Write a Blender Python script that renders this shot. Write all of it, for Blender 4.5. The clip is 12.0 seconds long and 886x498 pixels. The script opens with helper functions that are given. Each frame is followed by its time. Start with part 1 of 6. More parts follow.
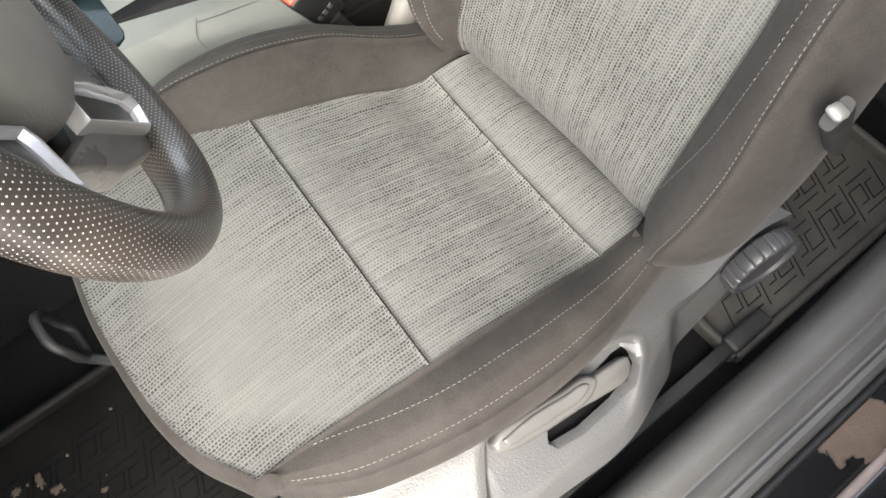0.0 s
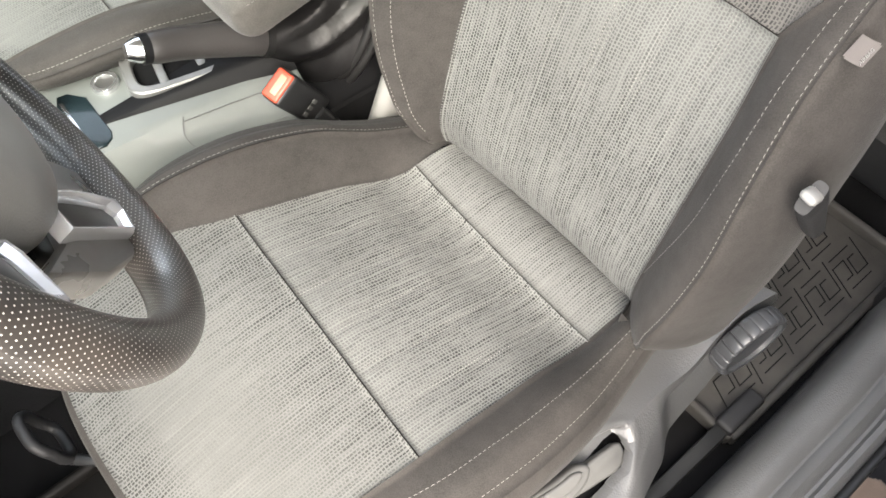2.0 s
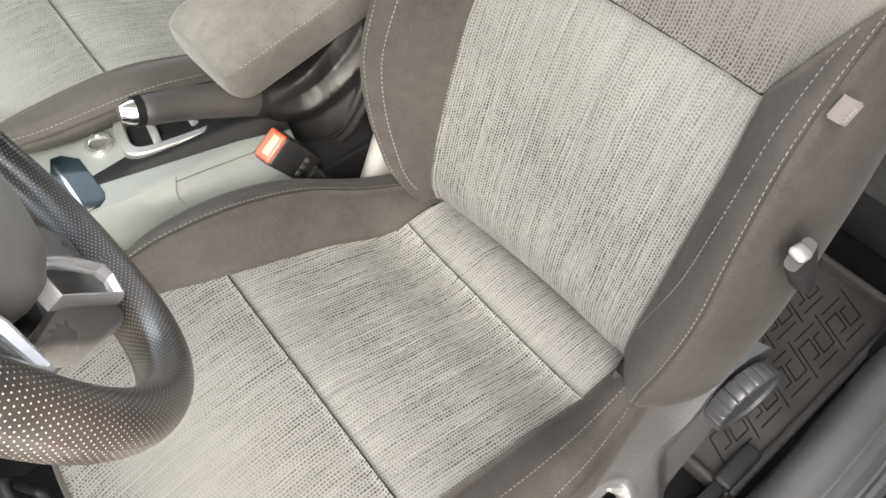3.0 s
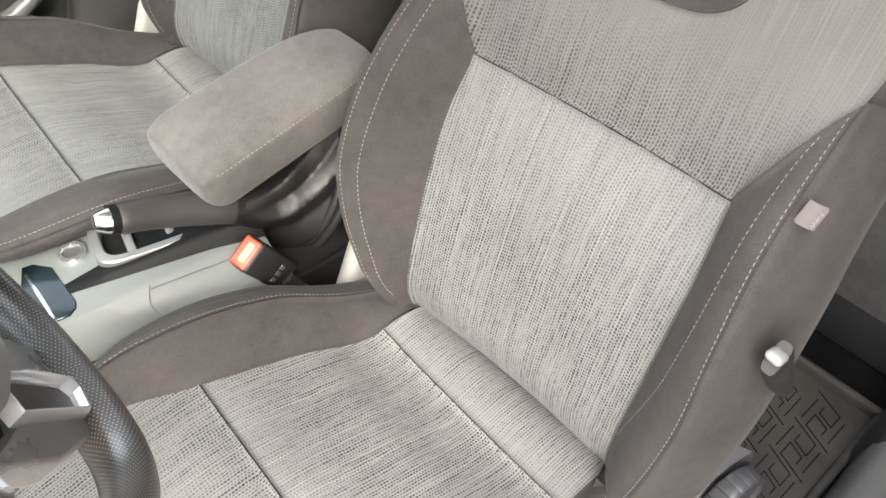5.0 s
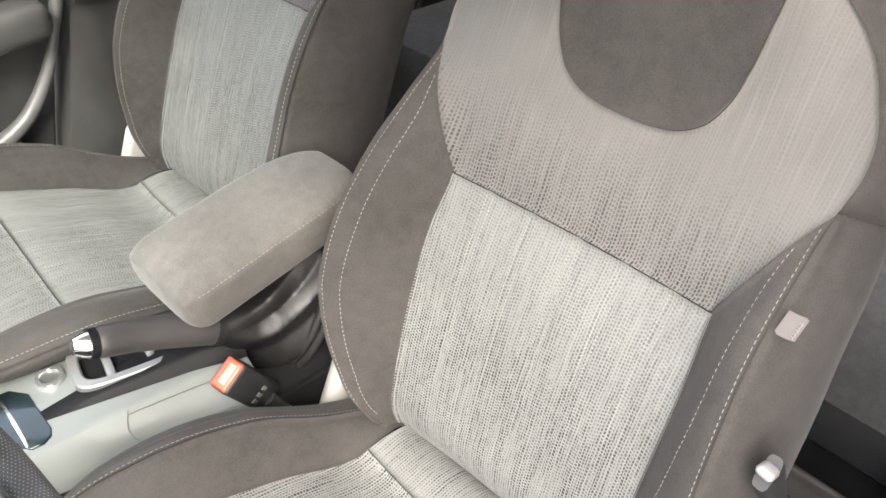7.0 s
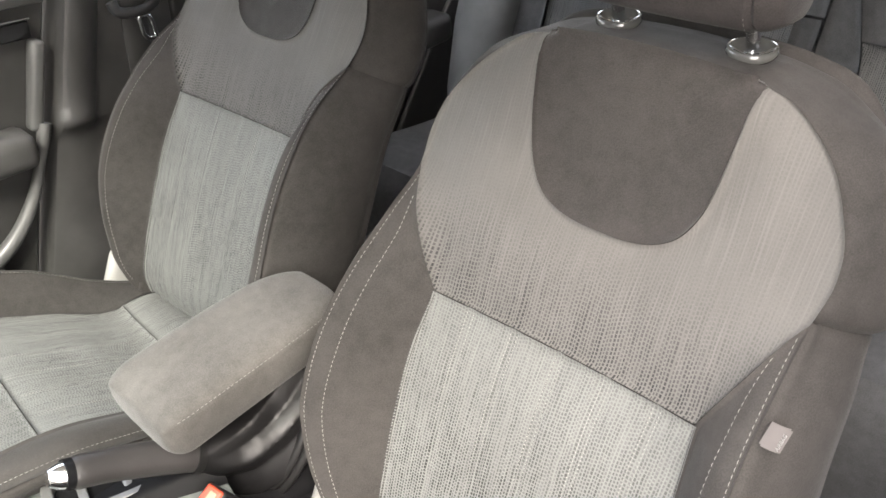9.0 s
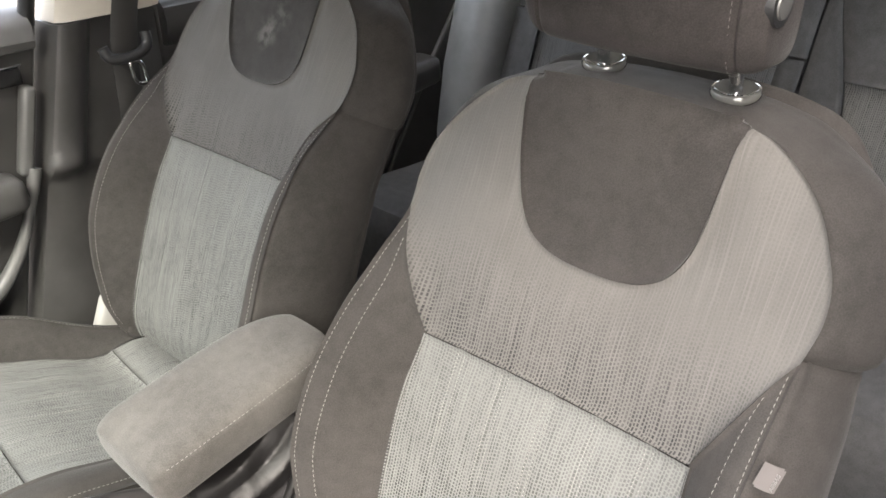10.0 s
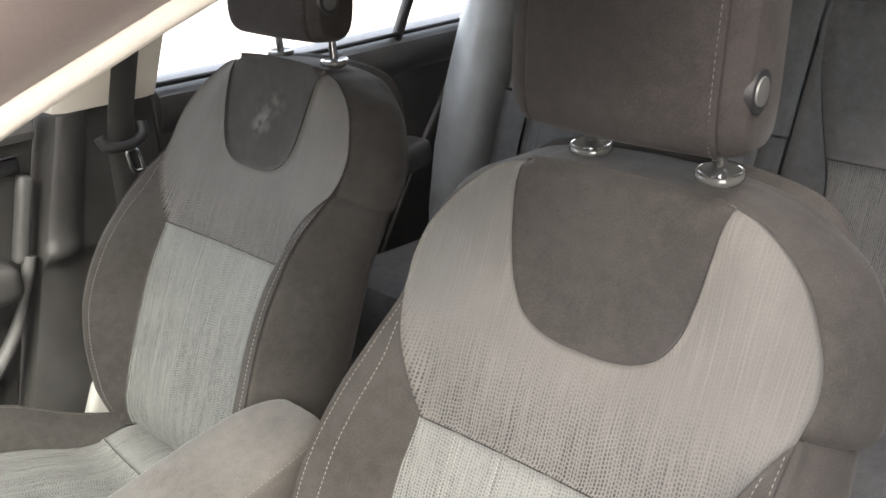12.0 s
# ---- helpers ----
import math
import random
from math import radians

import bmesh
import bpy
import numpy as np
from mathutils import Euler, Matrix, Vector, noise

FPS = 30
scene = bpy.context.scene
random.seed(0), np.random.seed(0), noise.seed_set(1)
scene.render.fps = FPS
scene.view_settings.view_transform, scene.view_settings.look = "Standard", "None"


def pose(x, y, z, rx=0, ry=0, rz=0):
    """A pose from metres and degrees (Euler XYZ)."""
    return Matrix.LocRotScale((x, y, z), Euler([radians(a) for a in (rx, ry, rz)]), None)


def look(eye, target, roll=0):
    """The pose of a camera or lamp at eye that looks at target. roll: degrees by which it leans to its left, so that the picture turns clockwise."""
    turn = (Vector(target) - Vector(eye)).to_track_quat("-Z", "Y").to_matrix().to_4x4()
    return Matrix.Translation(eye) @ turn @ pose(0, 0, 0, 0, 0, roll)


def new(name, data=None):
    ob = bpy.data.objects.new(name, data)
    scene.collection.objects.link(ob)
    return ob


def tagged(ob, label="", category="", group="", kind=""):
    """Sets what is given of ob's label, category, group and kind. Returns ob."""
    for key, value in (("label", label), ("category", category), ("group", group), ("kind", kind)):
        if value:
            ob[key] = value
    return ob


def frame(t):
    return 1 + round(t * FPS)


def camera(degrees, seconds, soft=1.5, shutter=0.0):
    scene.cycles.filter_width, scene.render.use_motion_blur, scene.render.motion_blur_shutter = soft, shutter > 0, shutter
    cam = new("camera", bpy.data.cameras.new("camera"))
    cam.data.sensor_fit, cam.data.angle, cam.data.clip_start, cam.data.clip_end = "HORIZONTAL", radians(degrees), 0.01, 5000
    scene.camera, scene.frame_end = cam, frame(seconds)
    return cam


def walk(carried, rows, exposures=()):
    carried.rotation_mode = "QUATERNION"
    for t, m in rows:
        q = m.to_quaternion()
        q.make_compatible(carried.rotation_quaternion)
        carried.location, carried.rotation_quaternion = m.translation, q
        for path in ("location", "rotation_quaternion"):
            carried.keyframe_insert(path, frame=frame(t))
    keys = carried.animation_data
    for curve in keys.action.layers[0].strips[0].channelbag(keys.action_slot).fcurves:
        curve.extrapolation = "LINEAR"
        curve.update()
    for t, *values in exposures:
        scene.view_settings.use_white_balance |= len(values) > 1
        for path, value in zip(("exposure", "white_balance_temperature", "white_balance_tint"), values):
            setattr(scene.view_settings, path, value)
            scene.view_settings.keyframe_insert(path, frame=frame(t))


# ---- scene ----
cam = camera(55.1, 12.0, soft=1.6)
PATH = [
    (0, (-0.462, -0.399, 1.282), (0.115, 0.315, -0.494), -0.2),
    (0.5, (-0.458, -0.4, 1.285), (0.144, 0.34, -0.474), -0.4),
    (1, (-0.456, -0.399, 1.287), (0.175, 0.366, -0.45), -0.5),
    (1.5, (-0.455, -0.399, 1.288), (0.21, 0.397, -0.422), -0.5),
    (2, (-0.454, -0.398, 1.289), (0.246, 0.43, -0.392), -0.6),
    (2.5, (-0.451, -0.398, 1.29), (0.284, 0.466, -0.357), -0.6),
    (3, (-0.449, -0.396, 1.293), (0.328, 0.499, -0.318), -0.5),
    (5, (-0.446, -0.394, 1.293), (0.496, 0.603, -0.162), 0.8),
    (5.5, (-0.445, -0.395, 1.293), (0.529, 0.632, -0.12), 0.7),
    (6, (-0.443, -0.395, 1.295), (0.563, 0.661, -0.074), 0.6),
    (6.5, (-0.442, -0.394, 1.296), (0.602, 0.689, -0.022), 0.5),
    (7, (-0.439, -0.395, 1.296), (0.647, 0.713, 0.034), 0.3),
    (7.5, (-0.439, -0.397, 1.296), (0.692, 0.734, 0.095), 0.4),
    (7.7, (-0.44, -0.407, 1.293), (0.706, 0.744, 0.127), 0.1),
    (9.5, (-0.435, -0.399, 1.305), (0.806, 0.8, 0.294), -0.5),
    (10, (-0.435, -0.402, 1.305), (0.831, 0.81, 0.342), -0.7),
    (10.5, (-0.439, -0.404, 1.307), (0.855, 0.818, 0.394), -0.8),
    (11, (-0.438, -0.405, 1.31), (0.878, 0.828, 0.445), -1.1),
    (11.5, (-0.439, -0.407, 1.312), (0.893, 0.839, 0.49), -1.2),
    (12, (-0.439, -0.405, 1.316), (0.899, 0.847, 0.513), -1.4),
]
walk(cam, [(t, look(eye, target, roll)) for t, eye, target, roll in PATH],
     exposures=[(0, 0.69, 6950, 9), (1.5, 0.76, 6950, 9), (2.0, 0.91, 6950, 9), (3, 0.88, 6950, 10), (5.5, 0.94, 6900, 10), (7.0, 1.12, 6850, 11), (7.5, 1.29, 6850, 12), (9.5, 0.90, 6950, 11), (11, 0.92, 6980, 11), (12, 0.85, 6950, 11)])

# ---- light: bright overcast sky, soft sun ----
world = bpy.data.worlds.new("overcast_sky")
scene.world = world
world.use_nodes = True
sky = world.node_tree.nodes.new("ShaderNodeTexSky")
sky.sky_type, sky.sun_disc = "NISHITA", False
sky.sun_elevation, sky.sun_rotation = radians(47), radians(-140.3)
sky.air_density, sky.dust_density = 0.8, 3.5
sky.ozone_density = 0.3
background = world.node_tree.nodes["Background"]
haze = world.node_tree.nodes.new("ShaderNodeHueSaturation")  # thin cloud greys the sky
haze.inputs["Saturation"].default_value = 0.5
world.node_tree.links.new(sky.outputs[0], haze.inputs["Color"])
world.node_tree.links.new(haze.outputs[0], background.inputs[0])
background.inputs[1].default_value = 1.08
sun = new("sun", bpy.data.lights.new("sun", "SUN"))
sun.data.energy, sun.data.angle, sun.data.color = 0.9, radians(30), (1.0, 0.97, 0.93)
sun.matrix_basis = look((-4.9, -5.9, 8.6), (0, 0, 0.4))
scene.view_settings.exposure = 0.0


# ---- materials ----
class Nodes:
    """A small wrapper to write node materials in a few lines."""

    def __init__(self, name, old=None):
        self.mat = old or bpy.data.materials.new(name)
        self.mat.use_nodes = True
        self.tree = self.mat.node_tree
        self.bsdf = self.tree.nodes["Principled BSDF"]

    def add(self, kind, **settings):
        node = self.tree.nodes.new(kind)
        for key, value in settings.items():
            if key in node.inputs:
                node.inputs[key].default_value = value
        return node

    def link(self, a, b):
        self.tree.links.new(a, b)

    def math(self, op, a, b=0.0, c=0.0, clamp=False):
        node = self.tree.nodes.new("ShaderNodeMath")
        node.operation, node.use_clamp = op, clamp
        for i, v in enumerate((a, b, c)):
            if isinstance(v, (int, float)):
                node.inputs[i].default_value = v
            else:
                self.link(v, node.inputs[i])
        return node.outputs[0]

    def noise(self, vector, scale, detail=3.0, rough=0.55):
        node = self.tree.nodes.new("ShaderNodeTexNoise")
        node.inputs["Scale"].default_value, node.inputs["Detail"].default_value = scale, detail
        node.inputs["Roughness"].default_value = rough
        self.link(vector, node.inputs["Vector"])
        return node.outputs["Fac"]

    def mix(self, fac, a, b):
        node = self.tree.nodes.new("ShaderNodeMix")
        node.data_type = "RGBA"
        if isinstance(fac, (int, float)):
            node.inputs["Factor"].default_value = fac
        else:
            self.link(fac, node.inputs["Factor"])
        for i, v in ((6, a), (7, b)):
            if isinstance(v, tuple):
                node.inputs[i].default_value = (*v, 1)
            else:
                self.link(v, node.inputs[i])
        return node.outputs[2]

    def span(self, value, a, b, lo=0.0, hi=1.0):
        node = self.tree.nodes.new("ShaderNodeMapRange")
        node.interpolation_type = "SMOOTHSTEP"
        for i, v in enumerate((a, b, lo, hi)):
            node.inputs[i + 1].default_value = v
        self.link(value, node.inputs[0])
        return node.outputs[0]

    def bump(self, height, strength, distance):
        node = self.tree.nodes.new("ShaderNodeBump")
        node.inputs["Strength"].default_value, node.inputs["Distance"].default_value = strength, distance
        self.link(height, node.inputs["Height"])
        self.link(node.outputs[0], self.bsdf.inputs["Normal"])

    def place(self, scale=(1, 1, 1), uv=False):
        coord = self.tree.nodes.new("ShaderNodeTexCoord")
        mapping = self.tree.nodes.new("ShaderNodeMapping")
        mapping.inputs["Scale"].default_value = scale
        self.link(coord.outputs["UV" if uv else "Object"], mapping.inputs["Vector"])
        return mapping.outputs[0]


def plain(name, color, rough=0.6, grain=400.0, relief=0.15, metal=0.0, spread=0.2, coat=0.0, depth=0.0008, sheen=0.0, spec=0.5):
    """A moulded, cast or painted surface: fine grain in the relief, wear and dust at a larger scale."""
    n = Nodes(name)
    where = n.place()
    big = n.noise(where, 9.0, 4.0)
    fine = n.noise(where, grain, 2.0)
    dark = tuple(c * (1 - spread) for c in color)
    light = tuple(min(1.0, c * (1 + spread)) for c in color)
    col = n.mix(n.span(big, 0.3, 0.7), dark, light)
    n.link(col, n.bsdf.inputs["Base Color"])
    n.link(n.span(big, 0.25, 0.75, max(0.02, rough - 0.07), min(1, rough + 0.07)), n.bsdf.inputs["Roughness"])
    n.bsdf.inputs["Metallic"].default_value = metal
    n.bsdf.inputs["Coat Weight"].default_value = coat
    n.bsdf.inputs["Specular IOR Level"].default_value = spec
    n.bsdf.inputs["Sheen Weight"].default_value = sheen
    if relief:
        n.bump(fine, relief, depth)
    return n.mat


def suede(name, color, sheen=0.20):
    """Short-napped upholstery cloth."""
    n = Nodes(name)
    where = n.place()
    big, mid, fine = n.noise(where, 8.0, 5.0), n.noise(where, 60.0, 5.0), n.noise(where, 700.0, 3.0)
    blend = n.math("ADD", n.math("MULTIPLY", big, 0.40), n.math("ADD", n.math("MULTIPLY", mid, 0.25), n.math("MULTIPLY", fine, 0.45)))
    col = n.mix(n.span(blend, 0.3, 0.8), tuple(c * 0.62 for c in color), tuple(c * 1.42 for c in color))
    n.link(col, n.bsdf.inputs["Base Color"])
    n.bsdf.inputs["Roughness"].default_value = 0.95
    n.bsdf.inputs["Specular IOR Level"].default_value = 0.15
    n.bsdf.inputs["Sheen Weight"].default_value = sheen
    n.bsdf.inputs["Sheen Roughness"].default_value = 0.45
    n.bump(n.math("ADD", fine, n.math("MULTIPLY", mid, 0.6)), 0.45, 0.0009)
    return n.mat


def cloth(name, fade, light=(0.150, 0.153, 0.147), dark=(0.030, 0.030, 0.030), pitch=0.0037, step=0.0041, wide=0.0, rim=None):
    """Woven seat cloth: columns of dark dashes on light grey along v. fade: (v where strong, v where faint, least)."""
    n = Nodes(name)
    uv = n.tree.nodes.new("ShaderNodeUVMap")
    sep = n.tree.nodes.new("ShaderNodeSeparateXYZ")
    n.link(uv.outputs[0], sep.inputs[0])
    u, v = sep.outputs[0], sep.outputs[1]

    def drift(a, b, detail=2.0):
        """A noise over the cloth, with a changes to the metre across and b along."""
        at = n.tree.nodes.new("ShaderNodeCombineXYZ")
        n.link(n.math("MULTIPLY", u, a), at.inputs[0])
        n.link(n.math("MULTIPLY", v, b), at.inputs[1])
        return n.noise(at.outputs[0], 1.0, detail)

    # columns stand at uneven distances and sway a little
    cu = n.math("ADD", n.math("DIVIDE", u, pitch), n.math("ADD", n.math("MULTIPLY", drift(110.0, 3.0), 1.5), n.math("MULTIPLY", drift(15.0, 30.0), 0.7)))
    column = n.math("FLOOR", cu)
    rnd = n.tree.nodes.new("ShaderNodeTexWhiteNoise")
    rnd.noise_dimensions = "1D"
    n.link(column, rnd.inputs["W"])
    cv = n.math("ADD", n.math("DIVIDE", v, step), n.math("ADD", n.math("MULTIPLY", rnd.outputs["Value"], 0.9), n.math("MULTIPLY", drift(20.0, 12.0), 2.0)))
    cell = n.tree.nodes.new("ShaderNodeCombineXYZ")
    n.link(column, cell.inputs[0])
    n.link(n.math("FLOOR", cv), cell.inputs[1])
    dice = n.tree.nodes.new("ShaderNodeTexWhiteNoise")
    dice.noise_dimensions = "2D"
    n.link(cell.outputs[0], dice.inputs["Vector"])
    fu = n.math("ABSOLUTE", n.math("SUBTRACT", n.math("FRACT", cu), 0.5))
    fv = n.math("ABSOLUTE", n.math("SUBTRACT", n.math("FRACT", cv), 0.5))
    reach = n.math("SUBTRACT", fv, n.math("MULTIPLY", dice.outputs["Value"], 0.16))
    box = n.math("MULTIPLY", n.span(fu, 0.17 + wide, 0.28 + wide, 1.0, 0.0), n.span(reach, 0.22, 0.31, 1.0, 0.0))
    # every column strong in some stretches and faint in others
    comb = n.tree.nodes.new("ShaderNodeCombineXYZ")
    n.link(n.math("MULTIPLY", column, 3.7), comb.inputs[0])
    n.link(n.math("MULTIPLY", v, 16.0), comb.inputs[1])
    streak = n.noise(comb.outputs[0], 1.0, 2.0)
    band = drift(70.0, 5.0, 3.0)
    power = n.math("MULTIPLY", n.span(streak, 0.34, 0.54, 0.55, 1.0), n.span(band, 0.32, 0.56, 0.66, 1.0))
    power = n.math("MULTIPLY", power, n.math("ADD", 0.8, n.math("MULTIPLY", dice.outputs["Value"], 0.2)))
    lo, hi = min(fade[0], fade[1]), max(fade[0], fade[1])
    ends = (1.0, fade[2]) if fade[0] < fade[1] else (fade[2], 1.0)
    fading = n.span(v, lo, hi, *ends)
    if rim:
        # the dashes come back along the front and side edges
        far = n.math("ADD", v, n.math("MULTIPLY", n.math("MAXIMUM", n.math("SUBTRACT", n.math("ABSOLUTE", u), 0.08), 0.0), 1.1))
        fading = n.math("MAXIMUM", fading, n.span(far, *rim))
    power = n.math("MULTIPLY", power, fading)
    where = n.place()
    soil = n.noise(where, 8.0, 4.0)
    thread = n.noise(where, 1500.0, 2.0)
    ground = n.mix(n.span(soil, 0.3, 0.7), tuple(c * 0.90 for c in light), tuple(c * 1.08 for c in light))
    ground = n.mix(n.math("MULTIPLY", n.span(thread, 0.35, 0.65), 0.30), ground, tuple(c * 0.60 for c in light))
    # clean light threads run between the columns
    ground = n.mix(n.math("MULTIPLY", n.span(drift(600.0, 9.0, 1.0), 0.54, 0.68), 0.30), ground, tuple(min(1.0, c * 1.35) for c in light))
    ink = n.math("MULTIPLY", box, power)
    col = n.mix(ink, ground, dark)
    n.link(col, n.bsdf.inputs["Base Color"])
    n.bsdf.inputs["Roughness"].default_value = 0.92
    n.bsdf.inputs["Specular IOR Level"].default_value = 0.2
    n.bsdf.inputs["Sheen Weight"].default_value = 0.06
    n.bump(n.math("ADD", n.math("MULTIPLY", ink, -0.8), n.math("MULTIPLY", thread, 0.5)), 0.5, 0.0006)
    return n.mat


def glass(name, tint=(0.95, 0.97, 0.96)):
    n = Nodes(name)
    n.bsdf.inputs["Base Color"].default_value = (*tint, 1)
    n.bsdf.inputs["Transmission Weight"].default_value = 1.0
    n.bsdf.inputs["Roughness"].default_value = 0.0
    n.bsdf.inputs["IOR"].default_value = 1.02
    return n.mat


GREY_SUEDE = suede("dark_grey_suede", (0.0360, 0.0333, 0.0313), 0.05)
HEAD_SUEDE = suede("black_brown_headrest_suede", (0.029, 0.0258, 0.0252), 0.05)
INSERT_CLOTH = suede("charcoal_insert_cloth", (0.033, 0.0303, 0.029), 0.14)


def dusty(name, color, spots):
    """Short-napped cloth with a few pale rubbed smudges at these places."""
    mat = suede(name, color)
    n = Nodes(name, mat)
    base = n.bsdf.inputs["Base Color"].links[0].from_socket
    where = n.place()
    rough = n.noise(where, 60.0, 4.0)
    for x, y, z, size, dose in spots:
        off = n.tree.nodes.new("ShaderNodeVectorMath")
        off.operation = "DISTANCE"
        n.link(where, off.inputs[0])
        off.inputs[1].default_value = (x, y, z)
        near = n.span(off.outputs["Value"], 0.0, size, 1.0, 0.0)
        base = n.mix(n.math("MULTIPLY", n.math("MULTIPLY", near, n.span(rough, 0.35, 0.65)), dose), base, (0.34, 0.33, 0.31))
    n.link(base, n.bsdf.inputs["Base Color"])
    return mat


DUSTY_INSERT = dusty("dusty_insert_cloth", (0.034, 0.0325, 0.031), ((0.365, 0.686, 0.991, 0.034, 0.22), (0.346, 0.719, 0.957, 0.032, 0.28), (0.352, 0.708, 0.972, 0.026, 0.16)))
COLLAR = plain("glossy_dark_collar", (0.09, 0.09, 0.085), 0.12, 600, 0.05, coat=0.4)
CLOTH_CENTRE = cloth("striped_seat_cloth", (0.22, 0.0, 0.50), light=(0.142, 0.145, 0.139), dark=(0.014, 0.014, 0.014), wide=0.08)
CLOTH_UPPER = cloth("shoulder_cloth", (-0.01, 0.13, 0.13), light=(0.098, 0.0945, 0.0895), dark=(0.013, 0.014, 0.014), wide=0.03)
CLOTH_FRONT = cloth("front_cushion_cloth", (0.0, 0.15, 0.22), light=(0.117, 0.1185, 0.1135), dark=(0.014, 0.014, 0.014), wide=0.03, rim=(0.165, 0.225))
CLOTH_SEAT = cloth("seat_panel_cloth", (-0.18, -0.285, 0.55), light=(0.146, 0.148, 0.142), dark=(0.015, 0.015, 0.015), wide=0.06)
CLOTH_STRIP = cloth("rear_strip_cloth", (0.02, -0.04, 0.45), light=(0.135, 0.137, 0.132), dark=(0.014, 0.014, 0.014))
THREAD = plain("pale_grey_thread", (0.19, 0.183, 0.172), 0.8, 900, 0.2)
SHADE_BLACK = plain("deep_black_trim", (0.014, 0.014, 0.015), 0.6, 700, 0.35, depth=0.0005)
DARK_THREAD = plain("dark_grey_thread", (0.085, 0.078, 0.074), 0.8, 900, 0.2)
BLACK_PLASTIC = plain("black_grained_plastic", (0.018, 0.0185, 0.0195), 0.45, 900, 0.35, depth=0.0005)
GREY_PLASTIC = plain("grey_grained_plastic", (0.105, 0.105, 0.104), 0.36, 430, 0.7, depth=0.0008, spread=0.07, spec=0.55)
CONSOLE_PLASTIC = plain("grey_green_console_plastic", (0.115, 0.123, 0.117), 0.36, 900, 0.3, depth=0.0005, spread=0.06)
HANDLE_PLASTIC = plain("mid_grey_handle_plastic", (0.090, 0.090, 0.088), 0.40, 900, 0.2, depth=0.0004)
SILVER = plain("satin_silver_trim", (0.62, 0.63, 0.63), 0.22, 700, 0.05, metal=0.9, spread=0.08)
SPOKE_INLAY = plain("smoky_grey_spoke_inlay", (0.030, 0.029, 0.028), 0.5, 500, 0.02)
SPOKE_CHROME = plain("bright_silver_spoke_trim", (0.95, 0.95, 0.95), 0.24, 500, 0.02, metal=0.55, spread=0.03)
CHROME = plain("chrome", (0.80, 0.81, 0.82), 0.16, 500, 0.02, metal=1.0, spread=0.04)
RUBBER = plain("black_rubber_mat", (0.0052, 0.0045, 0.0038), 0.66, 600, 0.4, spread=0.4, spec=0.2)
CARPET = plain("black_carpet", (0.0048, 0.0048, 0.0052), 0.95, 900, 0.9, depth=0.002, spread=0.35, spec=0.15)
LEATHER = plain("black_gaiter_leather", (0.011, 0.0105, 0.0105), 0.38, 500, 0.3, depth=0.0006)
DOOR_PLASTIC = plain("charcoal_door_plastic", (0.052, 0.051, 0.050), 0.36, 800, 0.35, depth=0.0006)
BEIGE = plain("beige_pillar_trim", (0.66, 0.62, 0.55), 0.7, 700, 0.25, spread=0.06)
PAINT = plain("dark_car_paint", (0.012, 0.012, 0.014), 0.15, 300, 0.0, coat=1.0)
ORANGE = plain("orange_red_button", (0.42, 0.055, 0.025), 0.35, 500, 0.05, spread=0.1)
WEBBING = plain("black_belt_webbing", (0.022, 0.021, 0.02), 0.75, 700, 0.5)
GROUND = plain("pale_gritty_ground", (0.28, 0.26, 0.235), 0.95, 60, 0.8, depth=0.01, spread=0.35)
BLOCKER_DARK = plain("dark_light_blocker", (0.035, 0.033, 0.031), 0.95, 80, 0.5, depth=0.004, spread=0.25)
SHIELD_PLASTIC = plain("dark_grey_shield_plastic", (0.080, 0.081, 0.083), 0.38, 430, 0.7, depth=0.0008, spread=0.05, spec=0.6)
KNOB_PLASTIC = plain("slate_knob_plastic", (0.050, 0.052, 0.056), 0.34, 900, 0.15, depth=0.0004)
HANDLE_BRIGHT = plain("pale_lever_tip", (0.20, 0.20, 0.196), 0.32, 900, 0.1)
TAG_CLOTH = plain("grey_tag_cloth", (0.095, 0.086, 0.083), 0.85, 1500, 0.3)
RAIL_METAL = plain("dusty_dark_steel", (0.035, 0.035, 0.034), 0.5, 200, 0.3, metal=0.6, spread=0.4)
BEIGE_GREY = plain("pale_grey_plastic", (0.25, 0.245, 0.235), 0.55, 600, 0.2, spread=0.15)
PAD_PLASTIC = plain("dark_taupe_pad_plastic", (0.26, 0.25, 0.232), 0.42, 700, 0.5, depth=0.0007)
PIANO_BLACK = plain("piano_black", (0.008, 0.008, 0.009), 0.08, 300, 0.0, coat=0.6)
SPOKE_GREY = plain("satin_grey_spoke", (0.165, 0.157, 0.147), 0.32, 900, 0.2, depth=0.0004)


